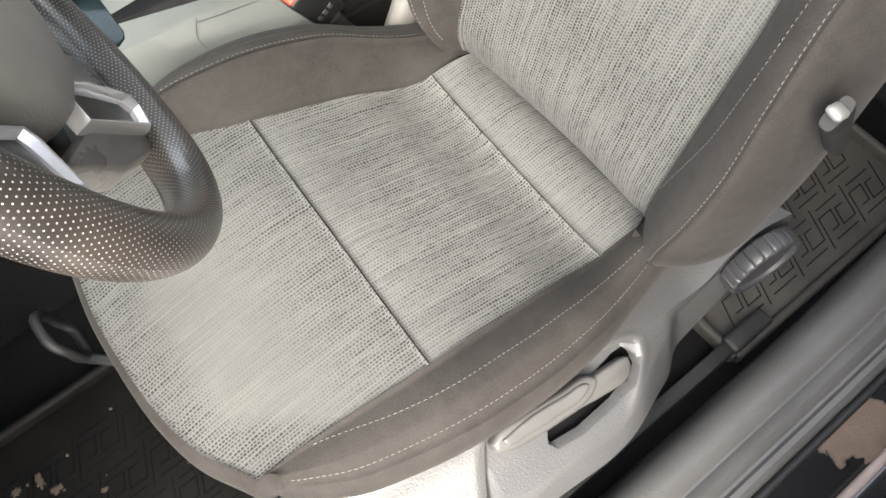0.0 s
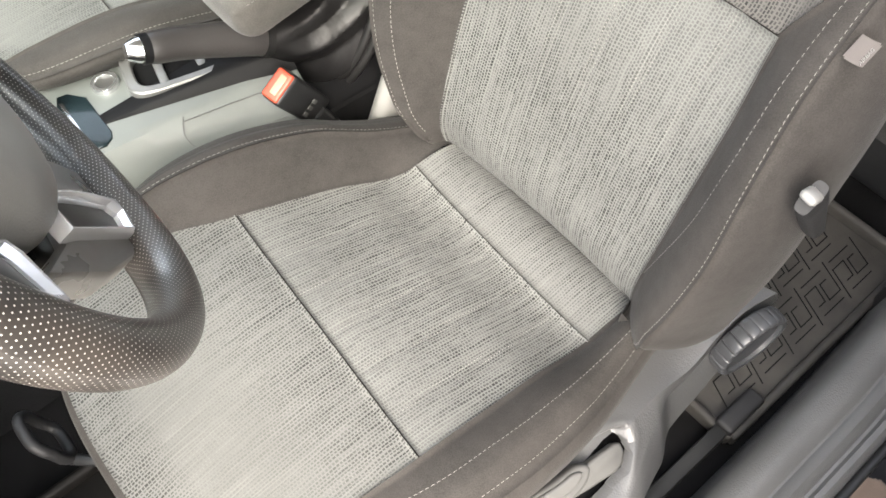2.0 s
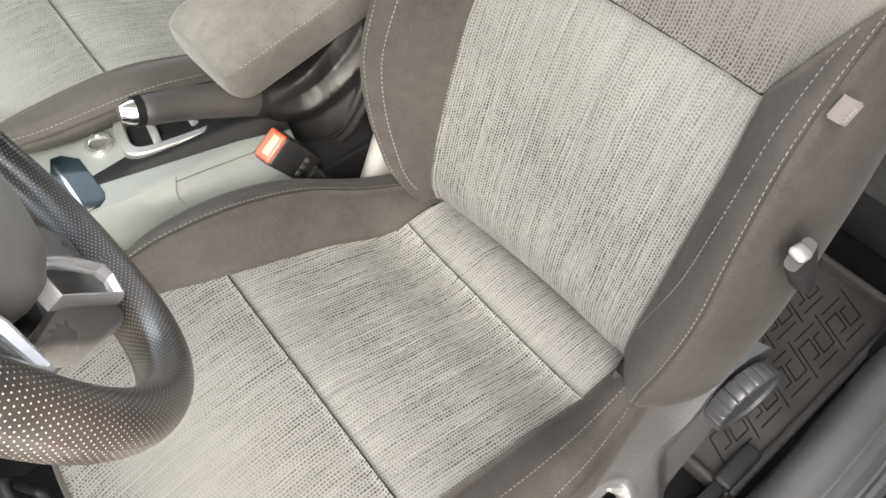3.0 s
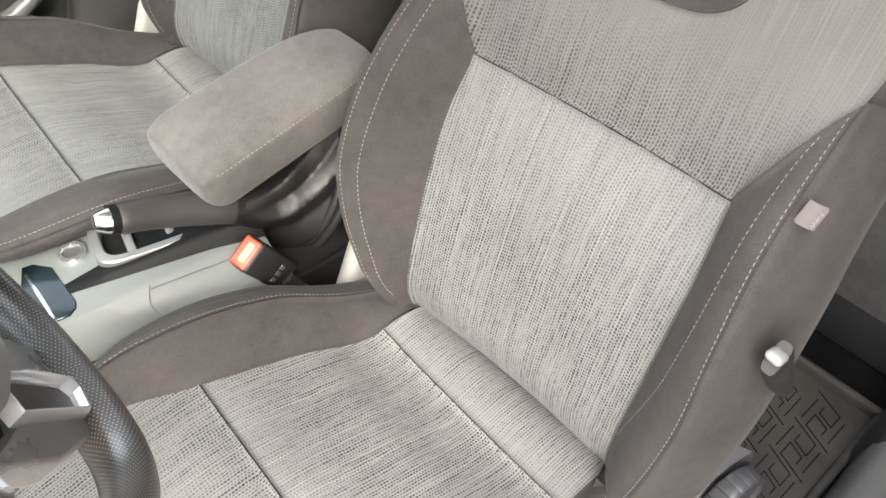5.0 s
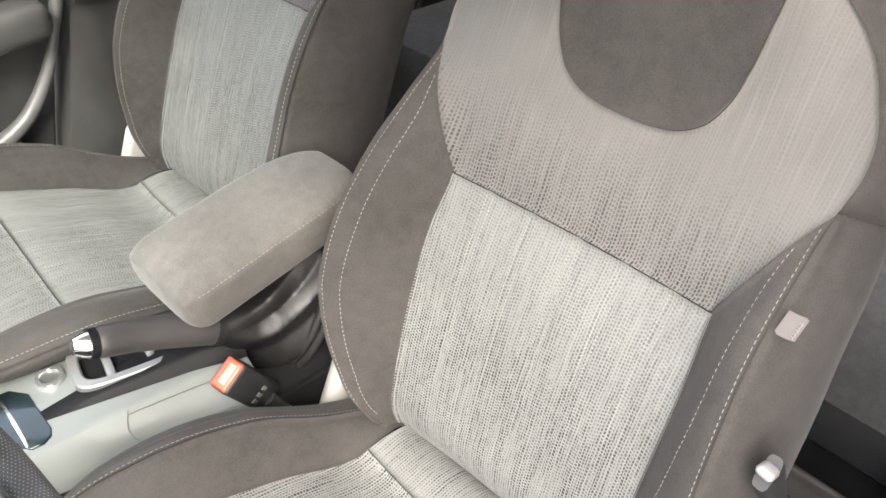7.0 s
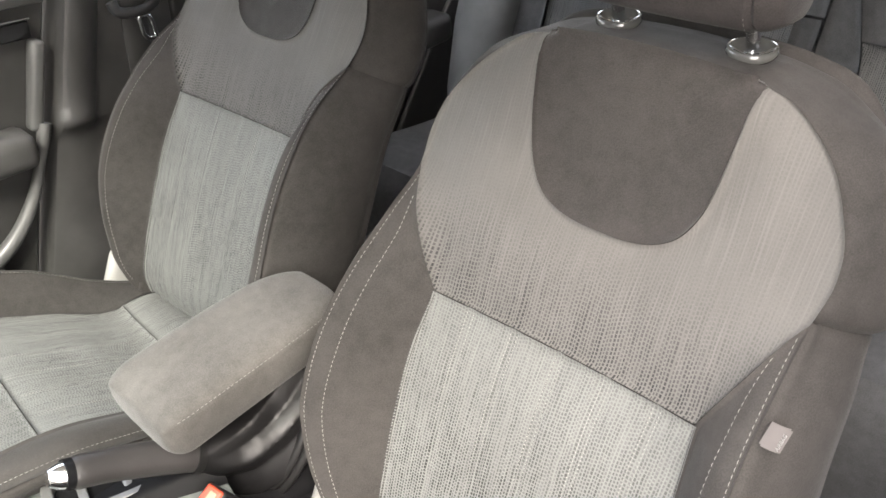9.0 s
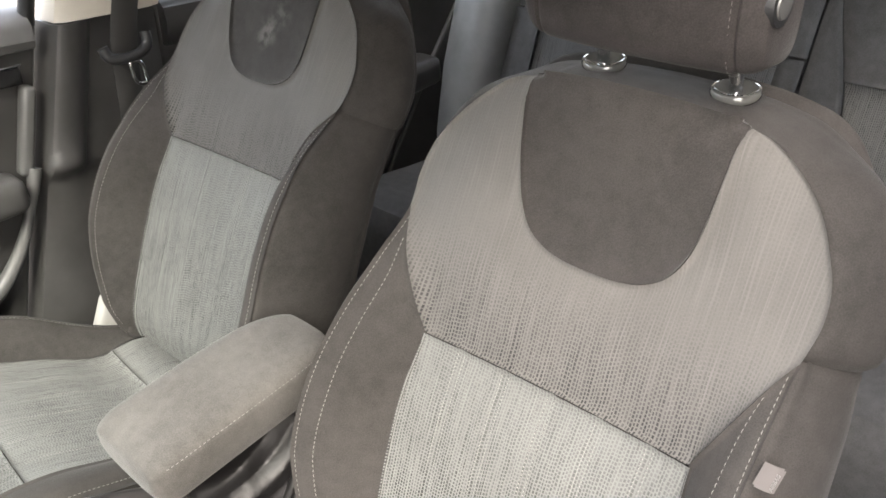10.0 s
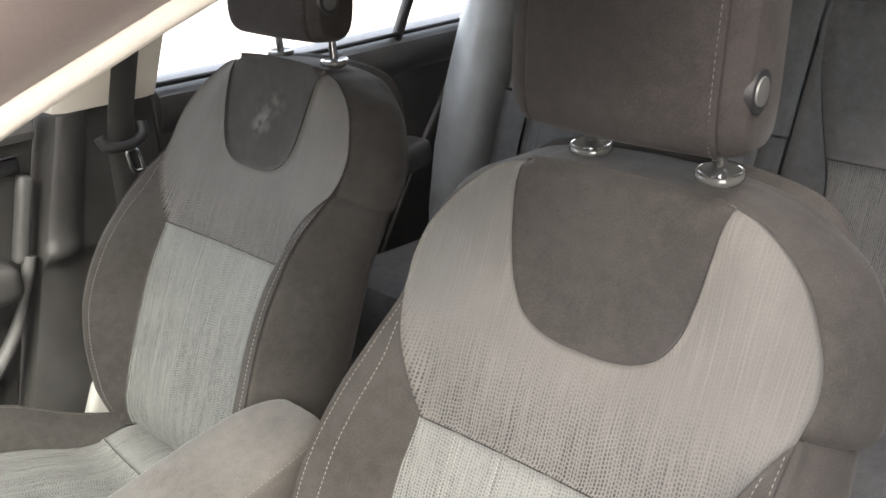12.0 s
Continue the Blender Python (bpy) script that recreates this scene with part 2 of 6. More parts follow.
def patched_paint():
    """Dark glossy car paint with a matt brown patch on it."""
    n = Nodes("brown_patched_dark_paint")
    where = n.place()
    along = n.tree.nodes.new("ShaderNodeSeparateXYZ")
    n.link(where, along.inputs[0])
    # one brown patch across the sill, with a ragged edge
    off = n.math("ADD", n.math("SUBTRACT", along.outputs[0], 0.155), n.math("MULTIPLY", n.math("SUBTRACT", n.noise(where, 22.0, 4.0), 0.5), 0.10))
    mud = n.span(n.math("ABSOLUTE", n.math("ADD", off, n.math("MULTIPLY", n.math("ADD", along.outputs[1], 0.51), 0.7))), 0.050, 0.058, 1.0, 0.0)
    fine = n.noise(n.place(), 300.0, 3.0)
    n.link(n.mix(mud, (0.010, 0.010, 0.011), n.mix(n.noise(n.place(), 40.0, 4.0), (0.08, 0.058, 0.045), (0.16, 0.118, 0.092))), n.bsdf.inputs["Base Color"])
    n.link(n.span(mud, 0.0, 1.0, 0.12, 0.9), n.bsdf.inputs["Roughness"])
    n.bump(n.math("MULTIPLY", mud, fine), 0.5, 0.0015)
    return n.mat


def perforated():
    """Smooth leather with a staggered grid of small holes, coloured pale for the glints on them."""
    n = Nodes("perforated_leather")
    uv = n.tree.nodes.new("ShaderNodeUVMap")
    sep = n.tree.nodes.new("ShaderNodeSeparateXYZ")
    n.link(uv.outputs[0], sep.inputs[0])
    cu = n.math("DIVIDE", sep.outputs[0], 0.0030)
    row = n.math("FLOOR", cu)
    shift = n.math("MULTIPLY", n.math("MODULO", row, 2.0), 0.5)
    cv = n.math("ADD", n.math("DIVIDE", sep.outputs[1], 0.0030), shift)
    fu = n.math("SUBTRACT", n.math("FRACT", cu), 0.5)
    fv = n.math("SUBTRACT", n.math("FRACT", cv), 0.5)
    far = n.math("SQRT", n.math("ADD", n.math("MULTIPLY", fu, fu), n.math("MULTIPLY", fv, fv)))
    hole = n.span(far, 0.08, 0.18, 1.0, 0.0)
    where = n.place()
    big, fine = n.noise(where, 14.0, 4.0), n.noise(where, 900.0, 2.0)
    col = n.mix(n.span(big, 0.3, 0.7), (0.016, 0.015, 0.0145), (0.042, 0.036, 0.031))
    # the pale hole colour paints the reflections on the perforations
    n.link(n.mix(hole, col, (0.42, 0.405, 0.38)), n.bsdf.inputs["Base Color"])
    n.link(n.span(big, 0.25, 0.75, 0.30, 0.44), n.bsdf.inputs["Roughness"])
    n.bsdf.inputs["Coat Weight"].default_value = 0.5
    n.bsdf.inputs["Coat Roughness"].default_value = 0.27
    n.bump(n.math("SUBTRACT", n.math("MULTIPLY", fine, 0.2), hole), 0.4, 0.0006)
    return n.mat


PERFORATED = perforated()
BROWN_PATCHED = patched_paint()
TAUPE = plain("taupe_pillar_seal", (0.27, 0.22, 0.205), 0.45, 500, 0.15)
MAT_DUST = plain("dusty_rubber_mat", (0.034, 0.0318, 0.0285), 0.75, 500, 0.5, spread=0.45)
MUD = plain("dry_mud", (0.085, 0.066, 0.048), 0.95, 400, 0.6, spread=0.3)
SATIN_GREY = plain("satin_dark_grey_plastic", (0.10, 0.10, 0.099), 0.4, 800, 0.3, depth=0.0005)
SATIN_CLOTH = plain("satin_grey_vinyl", (0.17, 0.175, 0.175), 0.38, 700, 0.3, depth=0.0006)
REAR_CLOTH = suede("dark_rear_cloth", (0.072, 0.072, 0.0715), 0.12)
CLOTH_REAR = cloth("rear_striped_cloth", (0.0, 10.0, 0.9), light=(0.12, 0.12, 0.117))
CONSOLE_DARK = plain("dark_console_plastic", (0.006, 0.006, 0.0066), 0.5, 900, 0.3, depth=0.0005, spec=0.10)
FRAME_GREY = plain("satin_grey_frame", (0.15, 0.15, 0.146), 0.35, 800, 0.15, metal=0.4, depth=0.0004)
CREASED = plain("creased_black_leather", (0.008, 0.0075, 0.0078), 0.52, 60, 0.5, depth=0.002, spec=0.4)
# glossy black lid; the mottled teal paints bluish reflections into its colour
LID_REFLECTIONS = plain("glossy_lid_painted_reflections", (0.006, 0.011, 0.013), 0.12, 30, 0.0, spread=0.8)
LEATHER_BROWN = plain("worn_grey_brown_leather", (0.030, 0.0275, 0.027), 0.36, 450, 0.3, depth=0.0006)
ORANGE_PALE = plain("pale_orange_button", (0.55, 0.22, 0.14), 0.4, 500, 0.05, spread=0.1)
ARM_CLOTH = suede("dusty_armrest_cloth", (0.084, 0.079, 0.073), 0.12)
GLASS = glass("clear_glass")


def tinted_glass():
    """Laminated glass: light passes tinted, with a faint mirror over it."""
    n = Nodes("green_laminated_glass")
    clear = n.tree.nodes.new("ShaderNodeBsdfTransparent")
    clear.inputs["Color"].default_value = (0.92, 0.955, 0.945, 1)
    gloss = n.tree.nodes.new("ShaderNodeBsdfGlossy")
    gloss.inputs["Roughness"].default_value = 0.02
    fresnel = n.tree.nodes.new("ShaderNodeFresnel")
    blend = n.tree.nodes.new("ShaderNodeMixShader")
    n.link(fresnel.outputs[0], blend.inputs[0])
    n.link(clear.outputs[0], blend.inputs[1])
    n.link(gloss.outputs[0], blend.inputs[2])
    n.link(blend.outputs[0], n.tree.nodes["Material Output"].inputs["Surface"])
    return n.mat


TINTED = tinted_glass()


# ---- building helpers ----
def thing(name, at, label, category, group="", kind=""):
    """An Empty at the base of a thing, which its parts are children of."""
    ob = new(name)
    ob.location = at
    return tagged(ob, label, category, group, kind)


def part(name, data, material, parent=None, label=""):
    """One mesh object from a bmesh or a mesh in world places, under a thing or under a part."""
    if isinstance(data, bmesh.types.BMesh):
        mesh = bpy.data.meshes.new(name)
        data.to_mesh(mesh)
        data.free()
        mesh.shade_smooth()
        mesh.set_sharp_from_angle(angle=radians(38))
    else:
        mesh = data
    mesh.materials.append(material)
    ob = new(name, mesh)
    if parent is not None:
        ob.parent = parent
        if parent.type == "EMPTY":
            ob.matrix_parent_inverse = Matrix.Translation(parent.location).inverted()
    return tagged(ob, label)


def hermite(xs, ys):
    """A smooth curve through (xs, ys) as a function of arrays."""
    xs, ys = np.array(xs, float), np.array(ys, float)
    slope = np.gradient(ys, xs, axis=0)

    def curve(q):
        q = np.asarray(q, float)
        i = np.clip(np.searchsorted(xs, q) - 1, 0, len(xs) - 2)
        h = xs[i + 1] - xs[i]
        f = np.clip((q - xs[i]) / h, 0, 1)
        if ys.ndim > 1:
            f, h = f[..., None], h[..., None]
        return ((2 * f ** 3 - 3 * f ** 2 + 1) * ys[i] + (f ** 3 - 2 * f ** 2 + f) * h * slope[i]
                + (3 * f ** 2 - 2 * f ** 3) * ys[i + 1] + (f ** 3 - f ** 2) * h * slope[i + 1])
    return curve


def spline(points, count):
    """count points, evenly spaced, along a smooth curve through a few points."""
    points = np.array(points, float)
    run = np.concatenate([[0], np.cumsum(np.linalg.norm(np.diff(points, axis=0), axis=1))])
    dense = hermite(run, points)(np.linspace(0, run[-1], 400))
    run = np.concatenate([[0], np.cumsum(np.linalg.norm(np.diff(dense, axis=0), axis=1))])
    at = np.linspace(0, run[-1], count)
    return np.stack([np.interp(at, run, dense[:, k]) for k in range(points.shape[1])], axis=1)


def normals_of(grid):
    a, b = np.gradient(grid, axis=0), np.gradient(grid, axis=1)
    n = np.cross(b, a)
    return n / np.maximum(np.linalg.norm(n, axis=2, keepdims=True), 1e-9)


def puffed(grid, edges, radius=0.010, depth=0.004, side=1.0):
    """Rolls the chosen edges (s0, s1, t0, t1: how much) of a grid surface down into its seams."""
    ds = np.linalg.norm(np.diff(grid, axis=1), axis=2)
    dt = np.linalg.norm(np.diff(grid, axis=0), axis=2)
    zs, zt = np.zeros((grid.shape[0], 1)), np.zeros((1, grid.shape[1]))
    s0, t0 = np.concatenate([zs, np.cumsum(ds, 1)], 1), np.concatenate([zt, np.cumsum(dt, 0)], 0)
    drop = np.zeros(grid.shape[:2])
    for use, d in zip(edges, (s0, s0[:, -1:] - s0, t0, t0[-1:] - t0)):
        if use:
            drop = np.maximum(drop, use * depth * np.clip(1 - d / radius, 0, 1) ** 2)
    drop = drop * np.clip(s0[:, -1:] / 0.03 - 0.2, 0, 1)
    return grid - side * normals_of(grid) * drop[..., None]


def sheet(grids, flip=False):
    """A mesh from grid surfaces: (points[m, n, 3], uv[m, n, 2] or None)."""
    verts, faces, uvs, base = [], [], [], 0
    for points, uv in grids:
        m, n = points.shape[:2]
        verts.append(points.reshape(-1, 3))
        uvs.append((uv if uv is not None else points[..., :2]).reshape(-1, 2))
        idx = base + np.arange(m * n).reshape(m, n)
        q = np.stack([idx[:-1, :-1], idx[:-1, 1:], idx[1:, 1:], idx[1:, :-1]], axis=2).reshape(-1, 4)
        faces.append(q[:, ::-1] if flip else q)
        base += m * n
    verts, faces, uvs = np.concatenate(verts), np.concatenate(faces), np.concatenate(uvs)
    mesh = bpy.data.meshes.new("sheet")
    mesh.from_pydata(verts.tolist(), [], faces.tolist())
    layer = mesh.uv_layers.new(name="UVMap")
    layer.data.foreach_set("uv", uvs[faces.reshape(-1)].astype(np.float32).reshape(-1))
    mesh.shade_smooth()
    return mesh


def loft(rings, caps=True, closed=True):
    """A bmesh from rings of points, each ring closed on itself."""
    bm = bmesh.new()
    made = [[bm.verts.new(p) for p in ring] for ring in rings]
    n = len(made[0])
    for a, b in zip(made, made[1:]):
        for i in range(n if closed else n - 1):
            bm.faces.new((a[i], a[(i + 1) % n], b[(i + 1) % n], b[i]))
    if caps:
        bm.faces.new(made[0][::-1])
        bm.faces.new(made[-1])
    bmesh.ops.recalc_face_normals(bm, faces=bm.faces)
    return bm


def tube(path, radius, sides=12, ring=False, flat=1.0, up=(0, 0, 1)):
    """A bmesh of a round bar along a path; radius a number or one for each point."""
    path = np.array(path, float)
    n = len(path)
    radii = np.full(n, radius) if np.isscalar(radius) else np.array(radius)
    along = np.gradient(path, axis=0)
    if ring:
        along = np.roll(path, -1, 0) - np.roll(path, 1, 0)
    rings = []
    for p, d, r in zip(path, along, radii):
        d = d / np.linalg.norm(d)
        a = np.cross(d, up)
        a /= max(np.linalg.norm(a), 1e-6)
        b = np.cross(a, d)
        ang = np.linspace(0, 2 * np.pi, sides, endpoint=False)
        rings.append(p + r * (np.cos(ang)[:, None] * a + flat * np.sin(ang)[:, None] * b))
    if ring:
        return loft(rings + [rings[0]], caps=False)
    return loft(rings)


def rbox(size, m=Matrix(), bevel=0.004, segments=3, bm=None):
    """A box with rounded edges, of a size, at a pose, in a bmesh."""
    one = bmesh.new()
    bmesh.ops.create_cube(one, size=1.0)
    for v in one.verts:
        v.co = Vector((v.co.x * size[0], v.co.y * size[1], v.co.z * size[2]))
    if bevel:
        bmesh.ops.bevel(one, geom=list(one.edges), offset=min(bevel, 0.49 * min(size)), segments=segments, profile=0.5, affect="EDGES")
    bmesh.ops.transform(one, matrix=m, verts=one.verts)
    if bm is None:
        return one
    mesh = bpy.data.meshes.new("piece")
    one.to_mesh(mesh)
    one.free()
    bm.from_mesh(mesh)
    bpy.data.meshes.remove(mesh)
    return bm


def prism(outline, depth, m=Matrix(), bevel=0.003, segments=2):
    """A plate with this outline in its own xy plane, of this depth along z, with rounded edges."""
    bm = bmesh.new()
    low = [bm.verts.new((x, y, -depth / 2)) for x, y in outline]
    high = [bm.verts.new((x, y, depth / 2)) for x, y in outline]
    n = len(low)
    caps = [bm.faces.new(low[::-1]), bm.faces.new(high)]
    for i in range(n):
        bm.faces.new((low[i], low[(i + 1) % n], high[(i + 1) % n], high[i]))
    bmesh.ops.recalc_face_normals(bm, faces=bm.faces)
    if bevel:
        edges = [e for e in bm.edges if any(f in caps for f in e.link_faces)]
        bmesh.ops.bevel(bm, geom=edges, offset=bevel, segments=segments, profile=0.5, affect="EDGES")
    bmesh.ops.transform(bm, matrix=m, verts=bm.verts)
    bmesh.ops.recalc_face_normals(bm, faces=bm.faces)
    return bm


def stitches(curves, pitch=0.0062, length=0.0040, width=0.0008, up=0.0004):
    """Sewn thread: a short raised dash at each step along (points, normals) curves, in one mesh."""
    verts, faces = [], []
    for points, normals in curves:
        run = np.concatenate([[0], np.cumsum(np.linalg.norm(np.diff(points, axis=0), axis=1))])
        for at in np.arange(pitch / 2, run[-1], pitch):
            c, e = [np.array([np.interp(q, run, points[:, k]) for k in range(3)]) for q in (at - length / 2, at + length / 2)]
            nrm = np.array([np.interp(at, run, normals[:, k]) for k in range(3)])
            d = e - c
            size = np.linalg.norm(d)
            if size < 1e-6:
                continue
            d /= size
            a = np.cross(d, nrm)
            a /= max(np.linalg.norm(a), 1e-9)
            mid = (c + e) / 2
            b = len(verts)
            for p, lift, wd in ((c, -0.3, 0.5), (mid, 1.0, 1.0), (e, -0.3, 0.5)):
                q = p + nrm * up * lift
                verts += [q - a * width * wd / 2, q + nrm * width * 0.45 * wd, q + a * width * wd / 2]
            for k in (b, b + 3):
                faces += [(k, k + 1, k + 4, k + 3), (k + 1, k + 2, k + 5, k + 4)]
    mesh = bpy.data.meshes.new("stitching")
    mesh.from_pydata([tuple(v) for v in verts], [], faces)
    return mesh



# ---- front seats ----
# Backrest: u across (+ inboard), z height; the spine leans back, w stands off it towards the front.
SPINE = np.polyfit([0.36, 0.415, 0.60, 0.766, 0.90, 1.045], [0.012, 0.024, 0.070, 0.127, 0.180, 0.241], 3)
HALF_FLAT = hermite([0.34, 0.42, 0.48, 0.55, 0.62, 0.70, 0.766, 0.85, 0.95, 1.06], [0.166, 0.168, 0.169, 0.171, 0.172, 0.170, 0.163, 0.165, 0.150, 0.09])
BOLSTER = hermite([0.36, 0.385, 0.41, 0.45, 0.49, 0.55, 0.60, 0.68, 0.73, 0.77, 0.83, 0.885, 0.925, 0.972, 1.015, 1.06],
                  [0.012, 0.018, 0.034, 0.052, 0.066, 0.083, 0.090, 0.092, 0.084, 0.070, 0.036, 0.002, -0.006, -0.010, -0.014, -0.015])
CROWN = hermite([0.34, 0.70, 0.80, 0.88, 0.95, 1.06], [0.010, 0.010, 0.008, 0.004, 0.0, -0.003])
RIM = spline([(0.150, 0.418), (0.185, 0.419), (0.208, 0.425), (0.222, 0.440), (0.230, 0.478), (0.240, 0.53), (0.247, 0.60), (0.242, 0.68), (0.232, 0.77), (0.227, 0.83),
              (0.225, 0.885), (0.229, 0.918), (0.225, 0.945), (0.213, 0.970), (0.196, 0.995), (0.170, 1.020), (0.141, 1.038), (0.116, 1.044), (0.06, 1.050), (0.0, 1.052)], 160)
TOP_SEAM, TIP_Z = 0.769, 0.885
SLUMP = hermite([0.34, 0.45, 0.60, 0.70, 0.769, 0.85, 0.93, 0.99, 1.04, 1.08], [-0.002, -0.003, -0.003, -0.006, -0.011, -0.009, -0.008, -0.004, 0.0, 0.0])


def back_place(u, z, w):
    """A place on the backrest from u, height and stand-off; low on the inboard side the bolster tucks in behind the cushion."""
    flat_u = HALF_FLAT(z)
    u = np.where(u > flat_u, flat_u + (u - flat_u) * np.interp(z, [0.38, 0.441, 0.471, 0.525, 0.60], [0.10, 0.20, 0.58, 0.80, 1.0]), u)
    lean = np.arctan(np.polyval(np.polyder(SPINE), z))
    return np.stack([np.polyval(SPINE, z) - w * np.cos(lean), u, z + w * np.sin(lean)], axis=-1)


def rim_half(z):
    return np.interp(z, RIM[:, 1], RIM[:, 0])


LOW_FULL = hermite([0.36, 0.405, 0.42, 0.44, 0.47, 0.52, 0.58, 1.1], [0.0, 0.0, 0.010, 0.016, 0.012, 0.004, 0.0, 0.0])  # the outer bolster stays full down to its end
EDGE_ROLL = [0.0]  # how far the bolsters roll over towards their rim


def back_front(u, z):
    """The stand-off of the backrest's front."""
    a, f, b = HALF_FLAT(z), np.maximum(rim_half(z), HALF_FLAT(z) + 0.01), BOLSTER(z)
    b = b + np.where(u < 0, LOW_FULL(z), 0.0)
    t = np.clip((np.abs(u) - a) / (f - a), 0, 1.3)
    q = np.clip(np.abs(u) / a, 0, 1)
    rise = np.sin(np.minimum(t, 1.15) * np.pi / 2 * 0.93)
    rise = rise - EDGE_ROLL[0] * np.clip((t - 0.62) / 0.38, 0, 1.3) ** 2
    high = np.clip((z - 0.766) / 0.07, 0, 1)
    soft = np.clip(t, 0, 1) ** 2 * (3 - 2 * np.clip(t, 0, 1)) * 0.993
    rise = rise * (1 - high) + soft * high
    return -0.017 * np.exp(-(u / 0.105) ** 4) * np.exp(-((z - 0.93) / 0.060) ** 2) + CROWN(z) * q ** 2 - 0.036 * np.clip((0.475 - z) / 0.085, 0, 1.3) ** 2 + (b - CROWN(z)) * rise


def back_grid(u, z, lift=0.0):
    """The backrest's front; the worn cover has slumped a little towards the door."""
    give = 1 - np.clip(np.abs(u) / 0.215, 0, 1) ** 4
    level = -0.003 * np.clip(u / 0.165, -1.2, 1.2) * np.exp(-((z - 0.77) / 0.06) ** 2)
    return back_place(u + SLUMP(z) * give, z + level, back_front(u, z) + lift)


# Cushion: x along the car (front is minus), y across (+ inboard).
SEAT_Z = hermite([-0.56, -0.53, -0.50, -0.45, -0.38, -0.288, -0.15, -0.039, -0.01, 0.02, 0.045, 0.07], [0.435, 0.452, 0.464, 0.477, 0.486, 0.487, 0.440, 0.401, 0.406, 0.406, 0.396, 0.372])
IN_FLAT = hermite([-0.56, -0.50, -0.43, -0.36, -0.288, -0.15, -0.03, 0.04], [0.17, 0.205, 0.225, 0.222, 0.194, 0.178, 0.161, 0.156])
OUT_FLAT = hermite([-0.56, -0.49, -0.43, -0.36, -0.297, -0.23, -0.146, -0.043, 0.04], [0.148, 0.154, 0.159, 0.167, 0.173, 0.173, 0.170, 0.170, 0.174])
IN_RISE = hermite([-0.56, -0.50, -0.44, -0.36, -0.30, -0.23, -0.157, -0.10, -0.05, 0.0, 0.05], [0.0, 0.007, 0.019, 0.044, 0.054, 0.062, 0.061, 0.056, 0.041, 0.010, -0.006])
OUT_RISE = hermite([-0.56, -0.50, -0.42, -0.30, -0.15, -0.03, 0.04], [-0.004, 0.0, 0.004, 0.012, 0.026, 0.038, 0.034])
IN_WIDE = hermite([-0.56, -0.50, -0.43, -0.36, -0.30, -0.23, -0.157, -0.08, -0.03, 0.05], [0.012, 0.014, 0.020, 0.034, 0.058, 0.071, 0.077, 0.076, 0.074, 0.066])
OUT_WIDE = hermite([-0.56, -0.482, -0.45, -0.418, -0.365, -0.319, -0.253, -0.172, -0.112, -0.06, 0.0, 0.04], [0.002, 0.006, 0.026, 0.043, 0.056, 0.063, 0.069, 0.070, 0.065, 0.055, 0.042, 0.036])
FRONT_X = hermite([-2.2, -1.0, -0.6, -0.2, 0.2, 0.6, 1.0, 2.2], [-0.468, -0.489, -0.518, -0.530, -0.532, -0.527, -0.508, -0.480])
FRONT_SEAM, STRIP_SEAM = (lambda k: -0.284 + 0.012 * k), (lambda k: -0.035 + 0.007 * k)


def seat_place(x, k):
    """A place on the cushion; k across: -1..1 is the flat, beyond it the bolsters (-2 and 2 are their outer seams)."""
    inner, outer = np.clip(k - 1, 0, 1.3), np.clip(-k - 1, 0, 1.3)
    y = np.clip(k, 0, 1) * IN_FLAT(x) + np.clip(k, -1, 0) * OUT_FLAT(x) + inner * IN_WIDE(x) - outer * OUT_WIDE(x)
    z = SEAT_Z(x) + 0.006 * np.clip(np.abs(k), 0, 1) ** 4 - 0.004
    z = z + IN_RISE(x) * np.sin(np.minimum(inner, 1.0) * np.pi * 0.62) - 0.05 * np.clip(inner - 0.85, 0, 1) ** 1.5
    z = z + OUT_RISE(x) * np.sin(np.minimum(outer, 1.0) * np.pi * 0.7) - 0.05 * np.clip(outer - 0.7, 0, 1) ** 1.6
    return np.stack([x, y, z], axis=-1)


def front_edge(k):
    """The x of the cushion's front seam, bowed in plan."""
    return FRONT_X(np.asarray(k, float))


